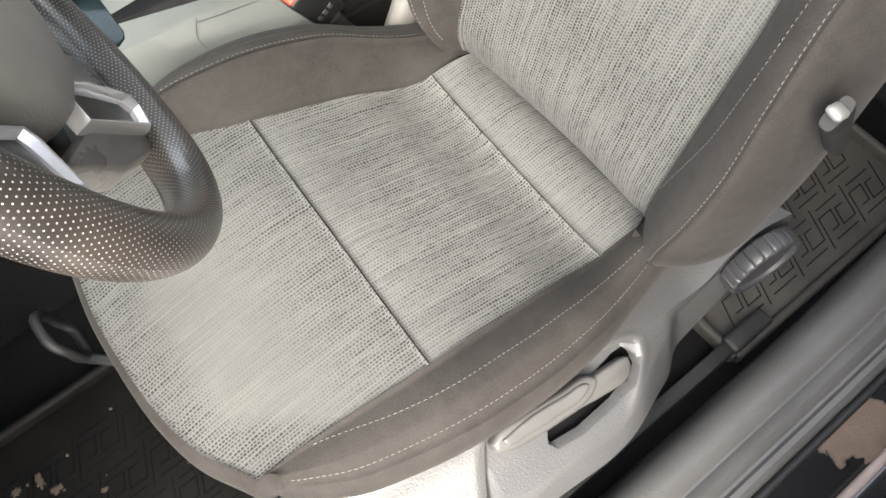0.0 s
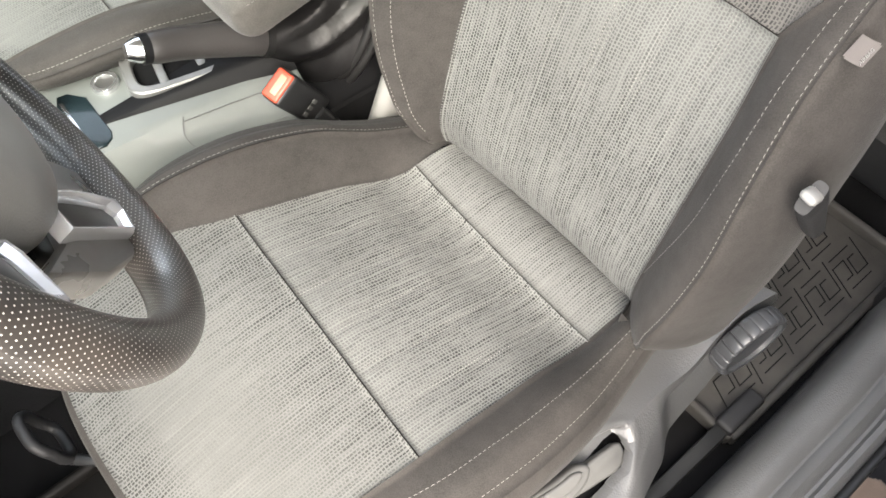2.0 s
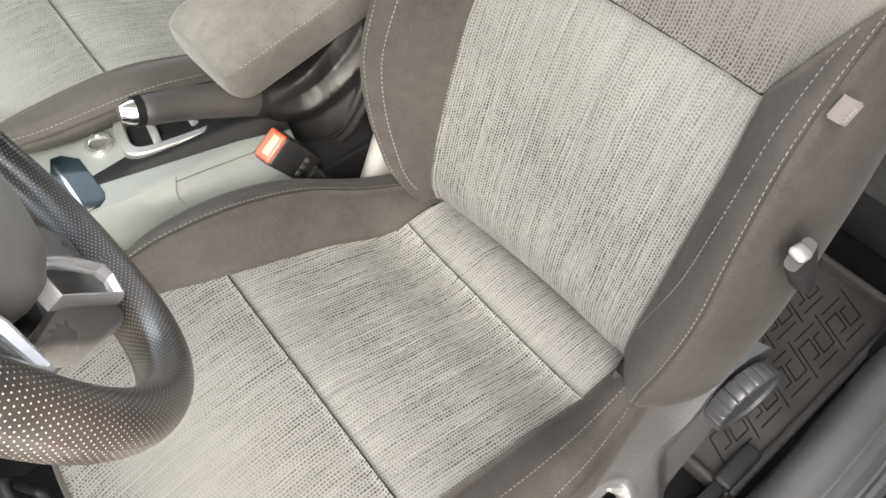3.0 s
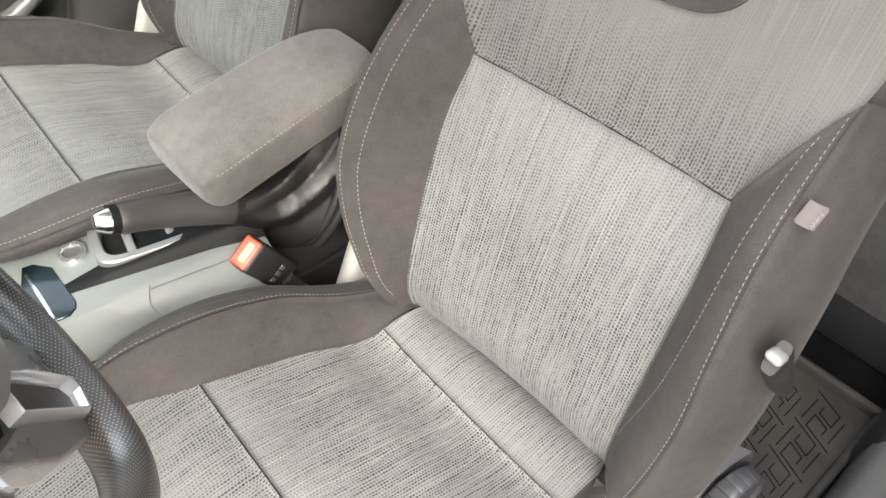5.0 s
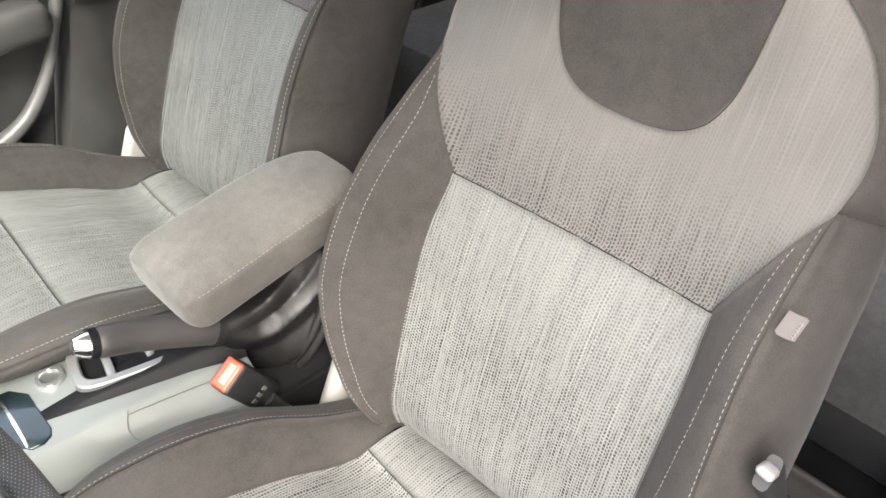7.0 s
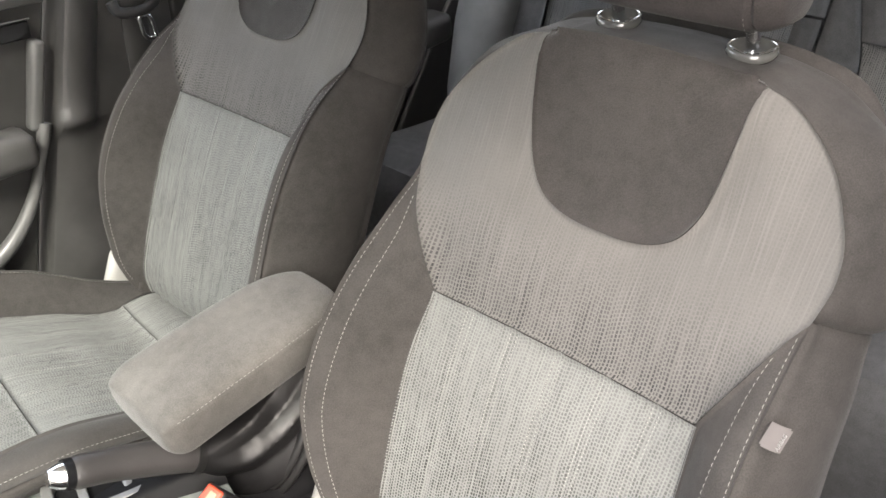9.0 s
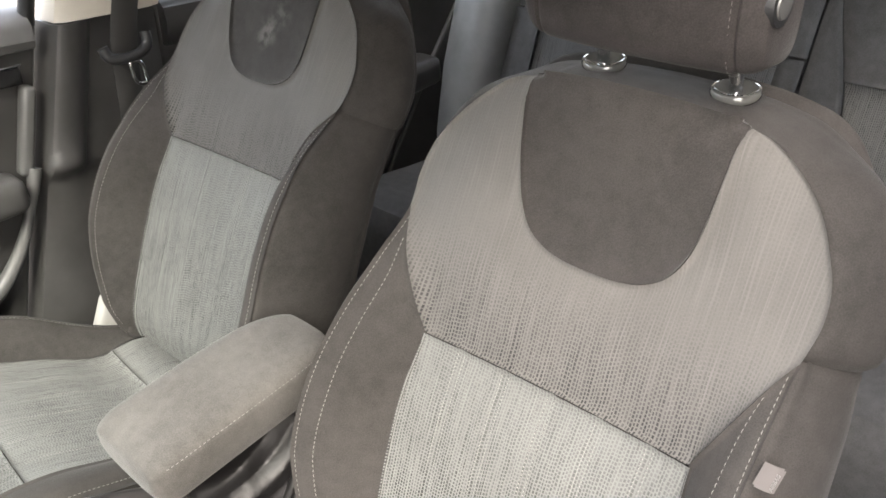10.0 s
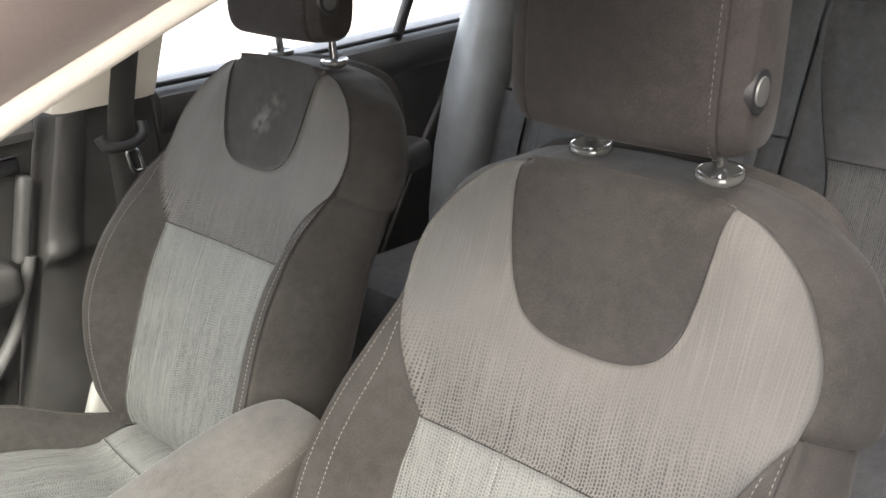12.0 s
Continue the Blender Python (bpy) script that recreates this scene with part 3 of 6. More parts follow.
def front_seat(name, dx, dy, sign, label, drop=0.0, lean=0.0, wide=1.0):
    """A whole front seat. sign 1: its inboard side is +y; -1: mirrored. lean: its backrest lies further back, in radians."""
    seat = thing(name, (dx - 0.2, dy, 0.085), label, "car seat", "front seats")
    flip = sign < 0
    turn_c, turn_s = math.cos(lean), math.sin(lean)

    def out(p):
        p = np.asarray(p, float)
        return p * np.array([1, sign * wide, 1]) + np.array([dx, dy, drop])

    def out_back(p):
        p = np.asarray(p, float)
        x, z = p[..., 0], p[..., 2] - 0.4
        return out(np.stack([x * turn_c + z * turn_s, p[..., 1], 0.4 - x * turn_s + z * turn_c], -1))

    def moved(bm, to):
        for v in bm.verts:
            v.co = Vector(to(np.array(v.co)).tolist())
        if flip:
            bmesh.ops.reverse_faces(bm, faces=bm.faces)
        return bm

    def lay(nm, pieces, material, parent, to, tag="", roll=0.006, depth=0.0036):
        grids = [(to(puffed(g, e, roll, depth)), uv) for g, uv, e in pieces]
        return part(nm, sheet(grids, flip), material, parent, tag)

    def sew(nm, curve, parent, to, **kw):
        p, n = curve
        tips = to(p + n * 0.01)
        base = to(p)
        ob = part(nm, stitches([(base, (tips - base) / 0.01)], **kw), DARK_THREAD if nm == "headrest_stitching" else THREAD, parent, "sewn thread")
        return tagged(ob, kind="stuff")

    def on_back(u, z, lift=0.0012):
        e = 0.002
        p = back_grid(u, z, lift)
        nrm = np.cross(back_grid(u, z + e, lift) - p, back_grid(u + e, z, lift) - p)
        nrm /= np.linalg.norm(nrm, axis=1, keepdims=True)
        nrm[nrm[:, 0] > 0] *= -1
        return p, nrm

    def on_seat(x, k, lift=0.0012):
        p = seat_place(x, k)
        nrm = np.cross(seat_place(x + 0.002, k) - p, seat_place(x, k + 0.01) - p)
        nrm /= np.linalg.norm(nrm, axis=1, keepdims=True)
        nrm[nrm[:, 2] < 0] *= -1
        return p + nrm * lift, nrm

    # backrest: core, then the sewn panels over it
    zc = np.linspace(0.422, 1.040, 60)
    core = back_grid(np.linspace(-0.96, 0.96, 41)[None, :] * rim_half(zc)[:, None], np.repeat(zc[:, None], 41, 1), -0.009)
    back = part("backrest", sheet([(out_back(core), None)], flip), GREY_SUEDE, seat, "dark grey padded backrest")
    s, t = np.meshgrid(np.linspace(-1, 1, 141), np.linspace(0, 1, 81))
    z = 0.372 + (TOP_SEAM - 0.0012 - 0.372) * t
    u = s * HALF_FLAT(z)
    groove = np.zeros_like(u)
    for c in CHANNELS:
        groove += 0.0013 * np.exp(-((u - c) / 0.007) ** 2) * np.clip((z - 0.46) / 0.2, 0.15, 1)
    g = back_grid(u, z) + np.stack([groove, 0 * groove, 0 * groove], -1)
    lay("centre_panel", [(g, np.stack([u, TOP_SEAM - z], -1), (1, 1, 1, 1))], CLOTH_CENTRE, back, out_back, "light grey striped woven cloth panel")
    # bolsters, which end in a point at the shoulder
    s, t = np.meshgrid(np.linspace(0, 1, 45), np.linspace(0, 1, 101))
    top = TOP_SEAM + (TIP_Z - TOP_SEAM) * s ** 0.95
    for side in (1, -1):
        z = 0.4185 + (top - 0.4185) * t
        u = side * (HALF_FLAT(z) + np.maximum(rim_half(z) - HALF_FLAT(z), 0.0) * s)
        g = back_grid(u, z)
        if side < 0:
            g = g[:, ::-1]
        lay("back_bolster", [(g, None, (1, 1, 0, 1))], GREY_SUEDE, back, out_back, "dark grey suede-like side bolster", 0.008, 0.003)
    # upper panel round the insert
    half_u = spline([(0.116, 1.044), (0.111, 1.0), (0.105, 0.962), (0.094, 0.926), (0.080, 0.906), (0.058, 0.893), (0.03, 0.887), (0.0, 0.886)], 81)
    inner = np.concatenate([half_u, (half_u * [-1, 1])[::-1][1:]])
    rim = RIM[(RIM[:, 1] >= TIP_Z) & (RIM[:, 0] >= 0.117)][::-1]
    rim = np.concatenate([[[0.1165, 1.0445]], rim])
    edge_s = np.linspace(1, 0, 20)
    slant_z = TOP_SEAM + (TIP_Z - TOP_SEAM) * edge_s ** 0.95
    slant = np.stack([HALF_FLAT(slant_z) + (rim_half(slant_z) - HALF_FLAT(slant_z)) * edge_s, slant_z], 1)
    line = np.stack([np.linspace(HALF_FLAT(TOP_SEAM), 0, 30), np.full(30, TOP_SEAM)], 1)
    half_path = np.concatenate([spline(rim, 60)[:-1], slant[:-1], line])
    run = np.concatenate([[0], np.cumsum(np.linalg.norm(np.diff(half_path, axis=0), axis=1))])
    at = np.linspace(0, run[-1], 81)
    half_path = np.stack([np.interp(at, run, half_path[:, k]) for k in (0, 1)], 1)
    outer = np.concatenate([half_path, (half_path * [-1, 1])[::-1][1:]])
    q = np.linspace(0, 1, 51)[None, :, None]
    dom = inner[:, None, :] * (1 - q) + outer[:, None, :] * q
    g = back_grid(dom[..., 0], dom[..., 1])
    lay("upper_panel", [(g[:, ::-1], np.stack([dom[..., 0], dom[..., 1] - TOP_SEAM], -1)[:, ::-1], (1, 1, 0, 0))], CLOTH_UPPER, back, out_back,
        "grey cloth shoulder panel, stripes fading upwards")
    q = np.linspace(0, 1, 31)[None, :, None]
    turn = np.linspace(0, np.pi, len(inner))
    arch = np.stack([0.116 * np.cos(turn), 1.044 + 0.009 * np.sin(turn)], 1)
    dom = inner[:, None, :] * (1 - q) + arch[:, None, :] * q
    g = back_grid(dom[..., 0], dom[..., 1], 0.001)
    lay("shoulder_insert", [(g, None, (1, 1, 0, 0))], INSERT_CLOTH if dy == 0 else DUSTY_INSERT, back, out_back, "charcoal smooth cloth insert", 0.012, 0.005)
    # side covers, top cover and back, swept round the rim
    path = np.concatenate([RIM, (RIM * [-1, 1])[::-1][1:]])
    d = np.gradient(path, axis=0)
    nrm2 = np.stack([d[:, 1], -d[:, 0]], 1)
    nrm2 /= np.linalg.norm(nrm2, axis=1, keepdims=True)
    w0 = back_front(path[:, 0], path[:, 1])
    prof = spline([(-0.012, 0.022), (-0.005, 0.009), (0.0, 0.008), (0.004, 0.020), (0.008, 0.050), (0.014, 0.115), (0.025, 0.24), (0.036, 0.42), (0.040, 0.62), (0.030, 0.84), (0.006, 0.975), (-0.03, 1.0)], 48)
    shoulder = np.clip((path[:, 1] - 0.80) / 0.12, 0, 1)
    deep = w0 + 0.105 + 0.014 * shoulder
    grow = np.interp(path[:, 1], [0.39, 0.42, 0.46, 0.52, 0.60, 0.72, 0.90], [0.85, 0.90, 1.00, 0.88, 0.74, 0.90, 1.0]) * (1 - 0.12 * (path[:, 0] > 0) * shoulder)
    flat = hermite([0.0, 0.02, 0.05, 0.115, 0.24, 0.42, 0.62, 0.84, 0.975, 1.0], [-0.002, 0.0, 0.001, 0.004, 0.0095, 0.0165, 0.0243, 0.0275, 0.014, -0.02])
    upper = np.clip((path[:, 1] - 0.995) / 0.045, 0, 1)
    upper = upper * upper * (3 - 2 * upper)
    # below the shoulder the side covers dive in under the top cover
    pinch = np.exp(-(np.minimum(path[:, 1] - TIP_Z, 0) / 0.045) ** 2)
    bands = {}
    for nm in ("side_cover", "top_cover"):
        rows = []
        for o, dep in prof:
            off = o * grow * (1 - upper) + (float(flat(dep)) if o > -0.001 or dep > 0.5 else o) * upper
            if nm == "side_cover":
                off = off - (0.008 if dy == 0 else 0.002) * pinch * min(1.0, dep / 0.12)
            rows.append(back_place(path[:, 0] + nrm2[:, 0] * off, path[:, 1] + nrm2[:, 1] * off, w0 - dep * deep))
        bands[nm] = np.array(rows)
    band = bands["top_cover"]
    n = len(path)
    split = int(np.argmax(RIM[:, 1] >= TIP_Z))
    for nm, a, b, tag in (("side_cover", 0, split + 1, "dark grey suede-like side cover"), ("top_cover", split, n - split, "dark grey cloth top cover"),
                          ("side_cover", n - split - 1, n, "dark grey suede-like side cover")):
        top_one = nm == "top_cover"
        lay(nm, [(bands[nm][:, a:b], None, (top_one or a > 0, top_one or a == 0, 0, 0))], GREY_SUEDE, back, out_back, tag, 0.014 if top_one else 0.010, (0.0085 if dy == 0 else 0.0035) if top_one else 0.0035)
    last = band[-1]
    half = n // 2 + 1
    left, right = last[:half], last[::-1][:half]
    q = np.linspace(0, 1, 12)[None, :, None]
    part("back_cover", sheet([(out_back(left[:, None, :] * (1 - q) + right[:, None, :] * q), None)], not flip), GREY_SUEDE, back)
    # stitching
    zz = np.linspace(0.435, TIP_Z - 0.004, 160)
    for side in (1, -1):
        sew("rim_stitching", on_back(side * (rim_half(zz) - 0.005), zz), back, out_back)
        low = zz < TIP_Z - 0.03
        gap = hermite([0.44, 0.543, 0.617, 0.712, 0.777, 0.824, 0.87], [0.060, 0.052, 0.040, 0.027, 0.023, 0.019, 0.008] if side < 0 else [0.022, 0.021, 0.020, 0.020, 0.019, 0.016, 0.006])(zz)
        sew("bolster_stitching", on_back(side * (rim_half(zz) - 0.004 - gap)[low], zz[low]), back, out_back)
    zz = np.linspace(0.47, TOP_SEAM - 0.006, 80)
    for c in CHANNELS:
        for o in (-0.0042, 0.0042):
            sew("channel_stitching", on_back(np.full(80, c + o), zz, 0.0002 - 0.0016), back, out_back, pitch=0.0050, length=0.0034, width=0.0016)

    # cushion
    xs, ks = np.linspace(-0.48, 0.02, 60), np.linspace(-1.9, 1.9, 41)
    core = seat_place(np.repeat(xs[:, None], 41, 1), np.repeat(ks[None, :], 60, 0)) - [0, 0, 0.009]
    cushion = part("cushion", sheet([(out(core), None)], not flip), GREY_SUEDE, seat, "dark grey seat cushion")

    def panel(nm, x0, x1, k0, k1, nx, nk, material, edges, tag, vzero, flipx=1):
        s, t = np.meshgrid(np.linspace(0, 1, nx), np.linspace(0, 1, nk))
        k = k0 + (k1 - k0) * t
        a = x0(k) if callable(x0) else x0
        b = x1(k) if callable(x1) else x1
        a, b = a + 0.0007 * (edges[0] > 0), b - 0.0007 * (edges[1] > 0)
        k = np.clip(k, k0 + 0.004, k1 - 0.004)
        x = a + (b - a) * s
        g = seat_place(x, k)
        dents = np.zeros_like(x)
        if nm == "seat_panel":
            for c in CHANNELS:
                dents += 0.0012 * np.exp(-((g[..., 1] - c) / 0.007) ** 2)
        g = g - np.stack([0 * x, 0 * x, dents], -1)
        uv = np.stack([g[..., 1], flipx * (x - vzero)], -1)
        return lay(nm, [(g[::-1], uv[::-1], edges)], material, cushion, out, tag)

    panel("front_panel", front_edge, FRONT_SEAM, -1, 1, 90, 90, CLOTH_FRONT, (1, 1, 0.35, 0.35), "light grey striped cloth thigh panel", -0.288, -1)
    panel("seat_panel", FRONT_SEAM, STRIP_SEAM, -1, 1, 80, 110, CLOTH_SEAT, (1, 1, 0.35, 0.35), "light grey striped cloth seat panel", 0.0)
    panel("rear_strip", STRIP_SEAM, 0.070, -1, 1, 24, 90, CLOTH_STRIP, (1, 0, 0.35, 0.35), "light grey striped cloth strip", 0.0)
    panel("inner_bolster_face", front_edge, 0.05, 1.0, 1.66, 80, 30, GREY_SUEDE, (1, 0, 1, 1), "dark grey suede-like bolster face", 0)
    panel("inner_bolster_top", front_edge, 0.05, 1.66, 2.25, 80, 24, GREY_SUEDE, (1, 0, 0, 1), "dark grey suede-like bolster top", 0)
    panel("outer_bolster", front_edge, 0.03, -2.12, -1.0, 80, 40, GREY_SUEDE, (1, 0, 1, 1), "dark grey suede-like bolster", 0)
    # apron hanging from the front seam and round the sides
    kf = np.linspace(-2.1, 2.2, 140)
    kk = np.concatenate([np.full(30, -2.1), kf, np.full(30, 2.2)])
    xx = np.concatenate([np.linspace(0.03, float(front_edge(-2.1)), 31)[:-1], front_edge(kf), np.linspace(float(front_edge(2.2)), 0.03, 31)[1:]])
    edge = seat_place(xx, kk)
    mid = np.array([-0.22, 0.02])
    d = edge[:, :2] - mid
    d /= np.linalg.norm(d, axis=1, keepdims=True)
    rows = []
    hang = ((-0.004, 0.001), (0.004, -0.003), (0.010, -0.012), (0.012, -0.03), (0.006, -0.06), (-0.006, -0.10), (-0.03, -0.14))
    if dy > 0:
        hang = ((-0.004, 0.001), (0.003, -0.003), (0.004, -0.010), (0.0, -0.018), (-0.012, -0.030), (-0.03, -0.06), (-0.05, -0.14))
    for o, fall in hang:
        p = edge.copy()
        p[:, :2] += d * o
        p[:, 2] += fall
        rows.append(p)
    part("apron", sheet([(out(np.array(rows)), None)], flip), GREY_SUEDE, cushion, "dark grey cloth apron below the front seam")
    x = np.linspace(-0.485, 0.02, 150)
    sew("inner_bolster_stitching", on_seat(x, np.full(150, 1.72)), cushion, out)
    x = np.linspace(-0.43, 0.02, 150)
    fall = hermite([-0.44, -0.423, -0.353, -0.294, -0.224, -0.141, -0.06, 0.03], [0.06, 0.12, 0.40, 0.49, 0.52, 0.57, 0.61, 0.74])(x)
    if dy == 0:
        sew("outer_bolster_stitching", on_seat(x, -1 - fall), cushion, out)
    x = np.linspace(-0.276, -0.052, 90)
    for c in CHANNELS:
        for o in (-0.0042, 0.0042):
            y = c + o + 0.002 * np.sin(x * 40 + c * 50)
            k = np.where(y > 0, y / IN_FLAT(x), y / OUT_FLAT(x))
            sew("channel_stitching", on_seat(x, k, 0.0001 - 0.0012), cushion, out, pitch=0.0050, length=0.0030, width=0.0010)
    x = np.linspace(-0.47, 0.02, 150)
    sew("edge_stitching", on_seat(x, np.full(150, -1.97)), cushion, out)

    # headrest on two posts: a padded block whose sides are sewn in
    ys = np.concatenate([[-0.1235], np.linspace(-0.1225, -0.078, 15), np.linspace(-0.07, 0.07, 11), np.linspace(0.078, 0.1225, 15), [0.1235]])
    a = np.linspace(0, 2 * np.pi, 64, endpoint=False)
    rings = []
    for y in ys:
        e = np.clip((abs(y) - 0.092) / 0.0315, 0, 1)
        k = math.sqrt(max(0.0, 1 - (0.90 * e) ** 2)) if e < 1 else 0.40
        seam = 0.0034 * math.exp(-((abs(y) - 0.1003) / 0.0022) ** 2)
        rx, rz = 0.043 * (0.66 + 0.34 * k) - seam, 0.096 * (0.80 + 0.20 * k) - seam
        px = rx * np.sign(np.cos(a)) * np.abs(np.cos(a)) ** 0.55
        pz = rz * np.sign(np.sin(a)) * np.abs(np.sin(a)) ** 0.5
        px = np.where(px > 0, px * (1 - 0.42 * (pz / 0.098 + 1) / 2), px)
        bow = 0.012 * (y / 0.12) ** 2
        rings.append(np.stack([0.257 + px + bow + 0.04 * pz, np.full(64, y), 1.180 + pz], 1))
    head = part("headrest", moved(loft(rings), out_back), HEAD_SUEDE, seat, "dark grey padded headrest with stitched side seams")
    for side in (-1,):
        ring = rings[8 if side < 0 else -9]
        front = ring[(np.cos(a) < 0.3)]
        order = np.argsort(np.unwrap(a)[np.cos(a) < 0.3])
        front = front[order]
        c = np.array([0.262, side * 0.09, 1.178])
        nn = front - c
        nn /= np.linalg.norm(nn, axis=1, keepdims=True)
        sew("headrest_stitching", (front + [0, -side * 0.0055, 0] + nn * 0.0062, nn), head, out_back, pitch=0.0062, length=0.0040)
    button = part("release_button", moved(tube([(0.250, -0.117, 1.147), (0.250, -0.1262, 1.147)], [0.0205, 0.0185], 28, up=(1, 0, 0)), out_back), BLACK_PLASTIC, head, "dark round button ring")
    part("button_centre", moved(tube([(0.250, -0.125, 1.147), (0.250, -0.1278, 1.147)], [0.0135, 0.0120], 24, up=(1, 0, 0)), out_back), HANDLE_PLASTIC, button, "satin grey button centre")
    for yy in (-0.0752, 0.0696):
        part("headrest_post", moved(tube([(0.311, yy, 0.99), (0.289, yy, 1.12)], 0.0066, 16, up=(0, 1, 0)), out_back), CHROME, seat, "polished chrome post")
        rings = []
        for r, h in ((0.006, -0.0005), (0.012, -0.001), (0.0175, 0.0010), (0.0205, 0.0028), (0.0228, 0.0020), (0.0240, -0.0005), (0.0236, -0.0035), (0.0205, -0.007), (0.01, -0.012)):
            b = np.linspace(0, 2 * np.pi, 36, endpoint=False)
            rings.append(np.stack([0.301 + 0.92 * r * np.cos(b), yy + r * np.sin(b), 1.0525 + h + 0.13 * np.cos(b) * r], 1))
        part("post_collar", moved(loft(rings), out_back), COLLAR, seat, "glossy dark plastic collar")
    return seat, back, cushion, out, out_back, moved


CHANNELS = (-0.118, -0.060, -0.002, 0.056, 0.114)
driver = front_seat("driver_seat", 0.0, 0.0, 1, "grey striped cloth driver seat with dark suede-like bolsters")
EDGE_ROLL[0] = 0.18
passenger = front_seat("passenger_seat", 0.073, 0.710, 1, "grey striped cloth passenger seat, dusty headrest insert, beside the armrest", 0.033, 0.097, 0.95)
EDGE_ROLL[0] = 0.0

# ---- fittings of the driver's seat ----
seat, back, cushion, seat_out, back_out, seat_moved = driver


def swept(sections, caps=True):
    """A skin through a few closed sections, each a list of (x, y, z)."""
    return loft([np.array(r, float) for r in sections], caps)


# side trim: a long moulded shield beside the cushion, with a pocket for the lever, that rises to the recliner joint
SHIELD_OUT = np.array([0.0, -0.70, 0.714])


def ease(v, a, b):
    f = np.clip((v - a) / (b - a), 0, 1)
    return f * f * (3 - 2 * f)


def shield_at(x, q, h=0.0):
    """A place on the shield: x along the car, q from its upper edge (0) to its lower edge (1), h proud of it."""
    x, q, h = np.broadcast_arrays(np.asarray(x, float), np.asarray(q, float), np.asarray(h, float))
    ledge = 0.105 * q * (1 - ease(x, -0.075, 0.04))  # towards the front it lies flatter, like a ledge
    base = np.stack([x - ledge * (x + 0.46) / 0.95, -0.235 - 0.09 * q - 0.13 * ledge, 0.40 - 0.15 * q + 0.93 * ledge], -1)
    return base + h[..., None] * SHIELD_OUT


nx, nq = 640, 260
xs = np.linspace(-0.50, 0.222, nx)
q_top = hermite([-0.50, -0.42, -0.37, -0.283, -0.206, -0.121, -0.063, -0.005, 0.03, 0.055, 0.112, 0.162, 0.207, 0.222],
                [-0.45, -0.28, -0.18, -0.06, 0.02, 0.0, -0.08, -0.16, -0.08, 0.02, 0.08, 0.13, 0.26, 0.42])(xs)
q_low = hermite([-0.50, -0.40, -0.30, -0.218, -0.125, -0.063, -0.02, 0.035, 0.09, 0.114, 0.16, 0.205, 0.222], [0.62, 0.85, 0.98, 1.04, 1.07, 1.02, 0.96, 0.87, 0.79, 0.74, 0.68, 0.58, 0.46])(xs)
X = np.repeat(xs[:, None], nq, 1)
Q = q_top[:, None] + (q_low - q_top)[:, None] * np.linspace(0, 1, nq)[None, :]
# pocket: under a rim along its upper edge, its floor running out below
rim_q = hermite([-0.32, -0.284, -0.269, -0.205, -0.082, -0.066, -0.04], [0.16, 0.12, 0.085, 0.10, 0.22, 0.27, 0.40])(X)
front_x = -0.281 - 0.055 * (Q - 0.12)
rear_x = -0.060 - 0.09 * np.clip(Q - 0.45, 0, 1)
pocket = ease(Q, rim_q - 0.01, rim_q + 0.06) * ease(X, front_x - 0.004, front_x + 0.010) * (1 - ease(X, rear_x - 0.016, rear_x + 0.003))
depth = 0.016 * (1 - ease(Q, 0.42, 0.86))
H = -depth * pocket + 0.007 * (1 - ease(X, front_x - 0.02, front_x + 0.012)) * ease(Q, -0.1, 0.2)
H -= 0.16 * np.clip(-0.285 - X, 0, 1)
H += 0.0030 * np.exp(-((Q - rim_q + 0.045) / 0.035) ** 2) * ease(X, -0.30, -0.25) * (1 - ease(X, -0.075, -0.045))
H += 0.0012 * np.exp(-((X - rear_x - 0.007) / 0.006) ** 2) * ease(Q, 0.22, 0.34) * (1 - ease(Q, 0.55, 0.8))
# the lower flank turns away towards the floor
turn = hermite([-0.50, -0.30, -0.21, -0.10, -0.03, 0.22], [0.66, 0.72, 0.78, 0.84, 0.50, 0.42])(X)
H -= 0.055 * np.clip(Q - turn, 0, 1) ** 1.25
# the arm: above a sharp crease it lies flatter and catches the light
crease = hermite([-0.10, -0.05, -0.02, 0.055, 0.10, 0.15, 0.195, 0.23], [0.36, 0.29, 0.265, 0.295, 0.245, 0.240, 0.295, 0.36])(X)
H -= 0.16 * np.clip(crease - Q, 0, 1) * ease(X, -0.10, 0.0)
H -= 0.115 * np.clip(Q - crease, 0, 0.2) * ease(X, -0.02, 0.03)
grid = shield_at(X, Q, H)
# the slot through the pocket's floor
corners = np.array([(-0.090, 0.315), (-0.073, 0.32), (-0.064, 0.42), (-0.066, 0.54), (-0.078, 0.65), (-0.108, 0.69), (-0.164, 0.70), (-0.202, 0.66), (-0.210, 0.58), (-0.200, 0.46), (-0.15, 0.38)])
inside = np.ones((nx, nq), bool)
for (xa, qa), (xb, qb) in zip(corners, np.roll(corners, -1, 0)):
    inside &= (xb - xa) * (Q - qa) * 0.175 - (qb - qa) * 0.175 * (X - xa) > -1e-9
keep = ~(inside[:-1, :-1] & inside[1:, :-1] & inside[:-1, 1:] & inside[1:, 1:])
index = np.arange(nx * nq).reshape(nx, nq)
quads = np.stack([index[:-1, :-1], index[1:, :-1], index[1:, 1:], index[:-1, 1:]], 2)[keep]
skin = bpy.data.meshes.new("side_shield")
skin.from_pydata(grid.reshape(-1, 3).tolist(), [], quads.tolist())
bm = bmesh.new()
bm.from_mesh(skin)
bpy.data.meshes.remove(skin)
bmesh.ops.delete(bm, geom=[v for v in bm.verts if not v.link_faces], context="VERTS")
border = [e for e in bm.edges if len(e.link_faces) == 1]
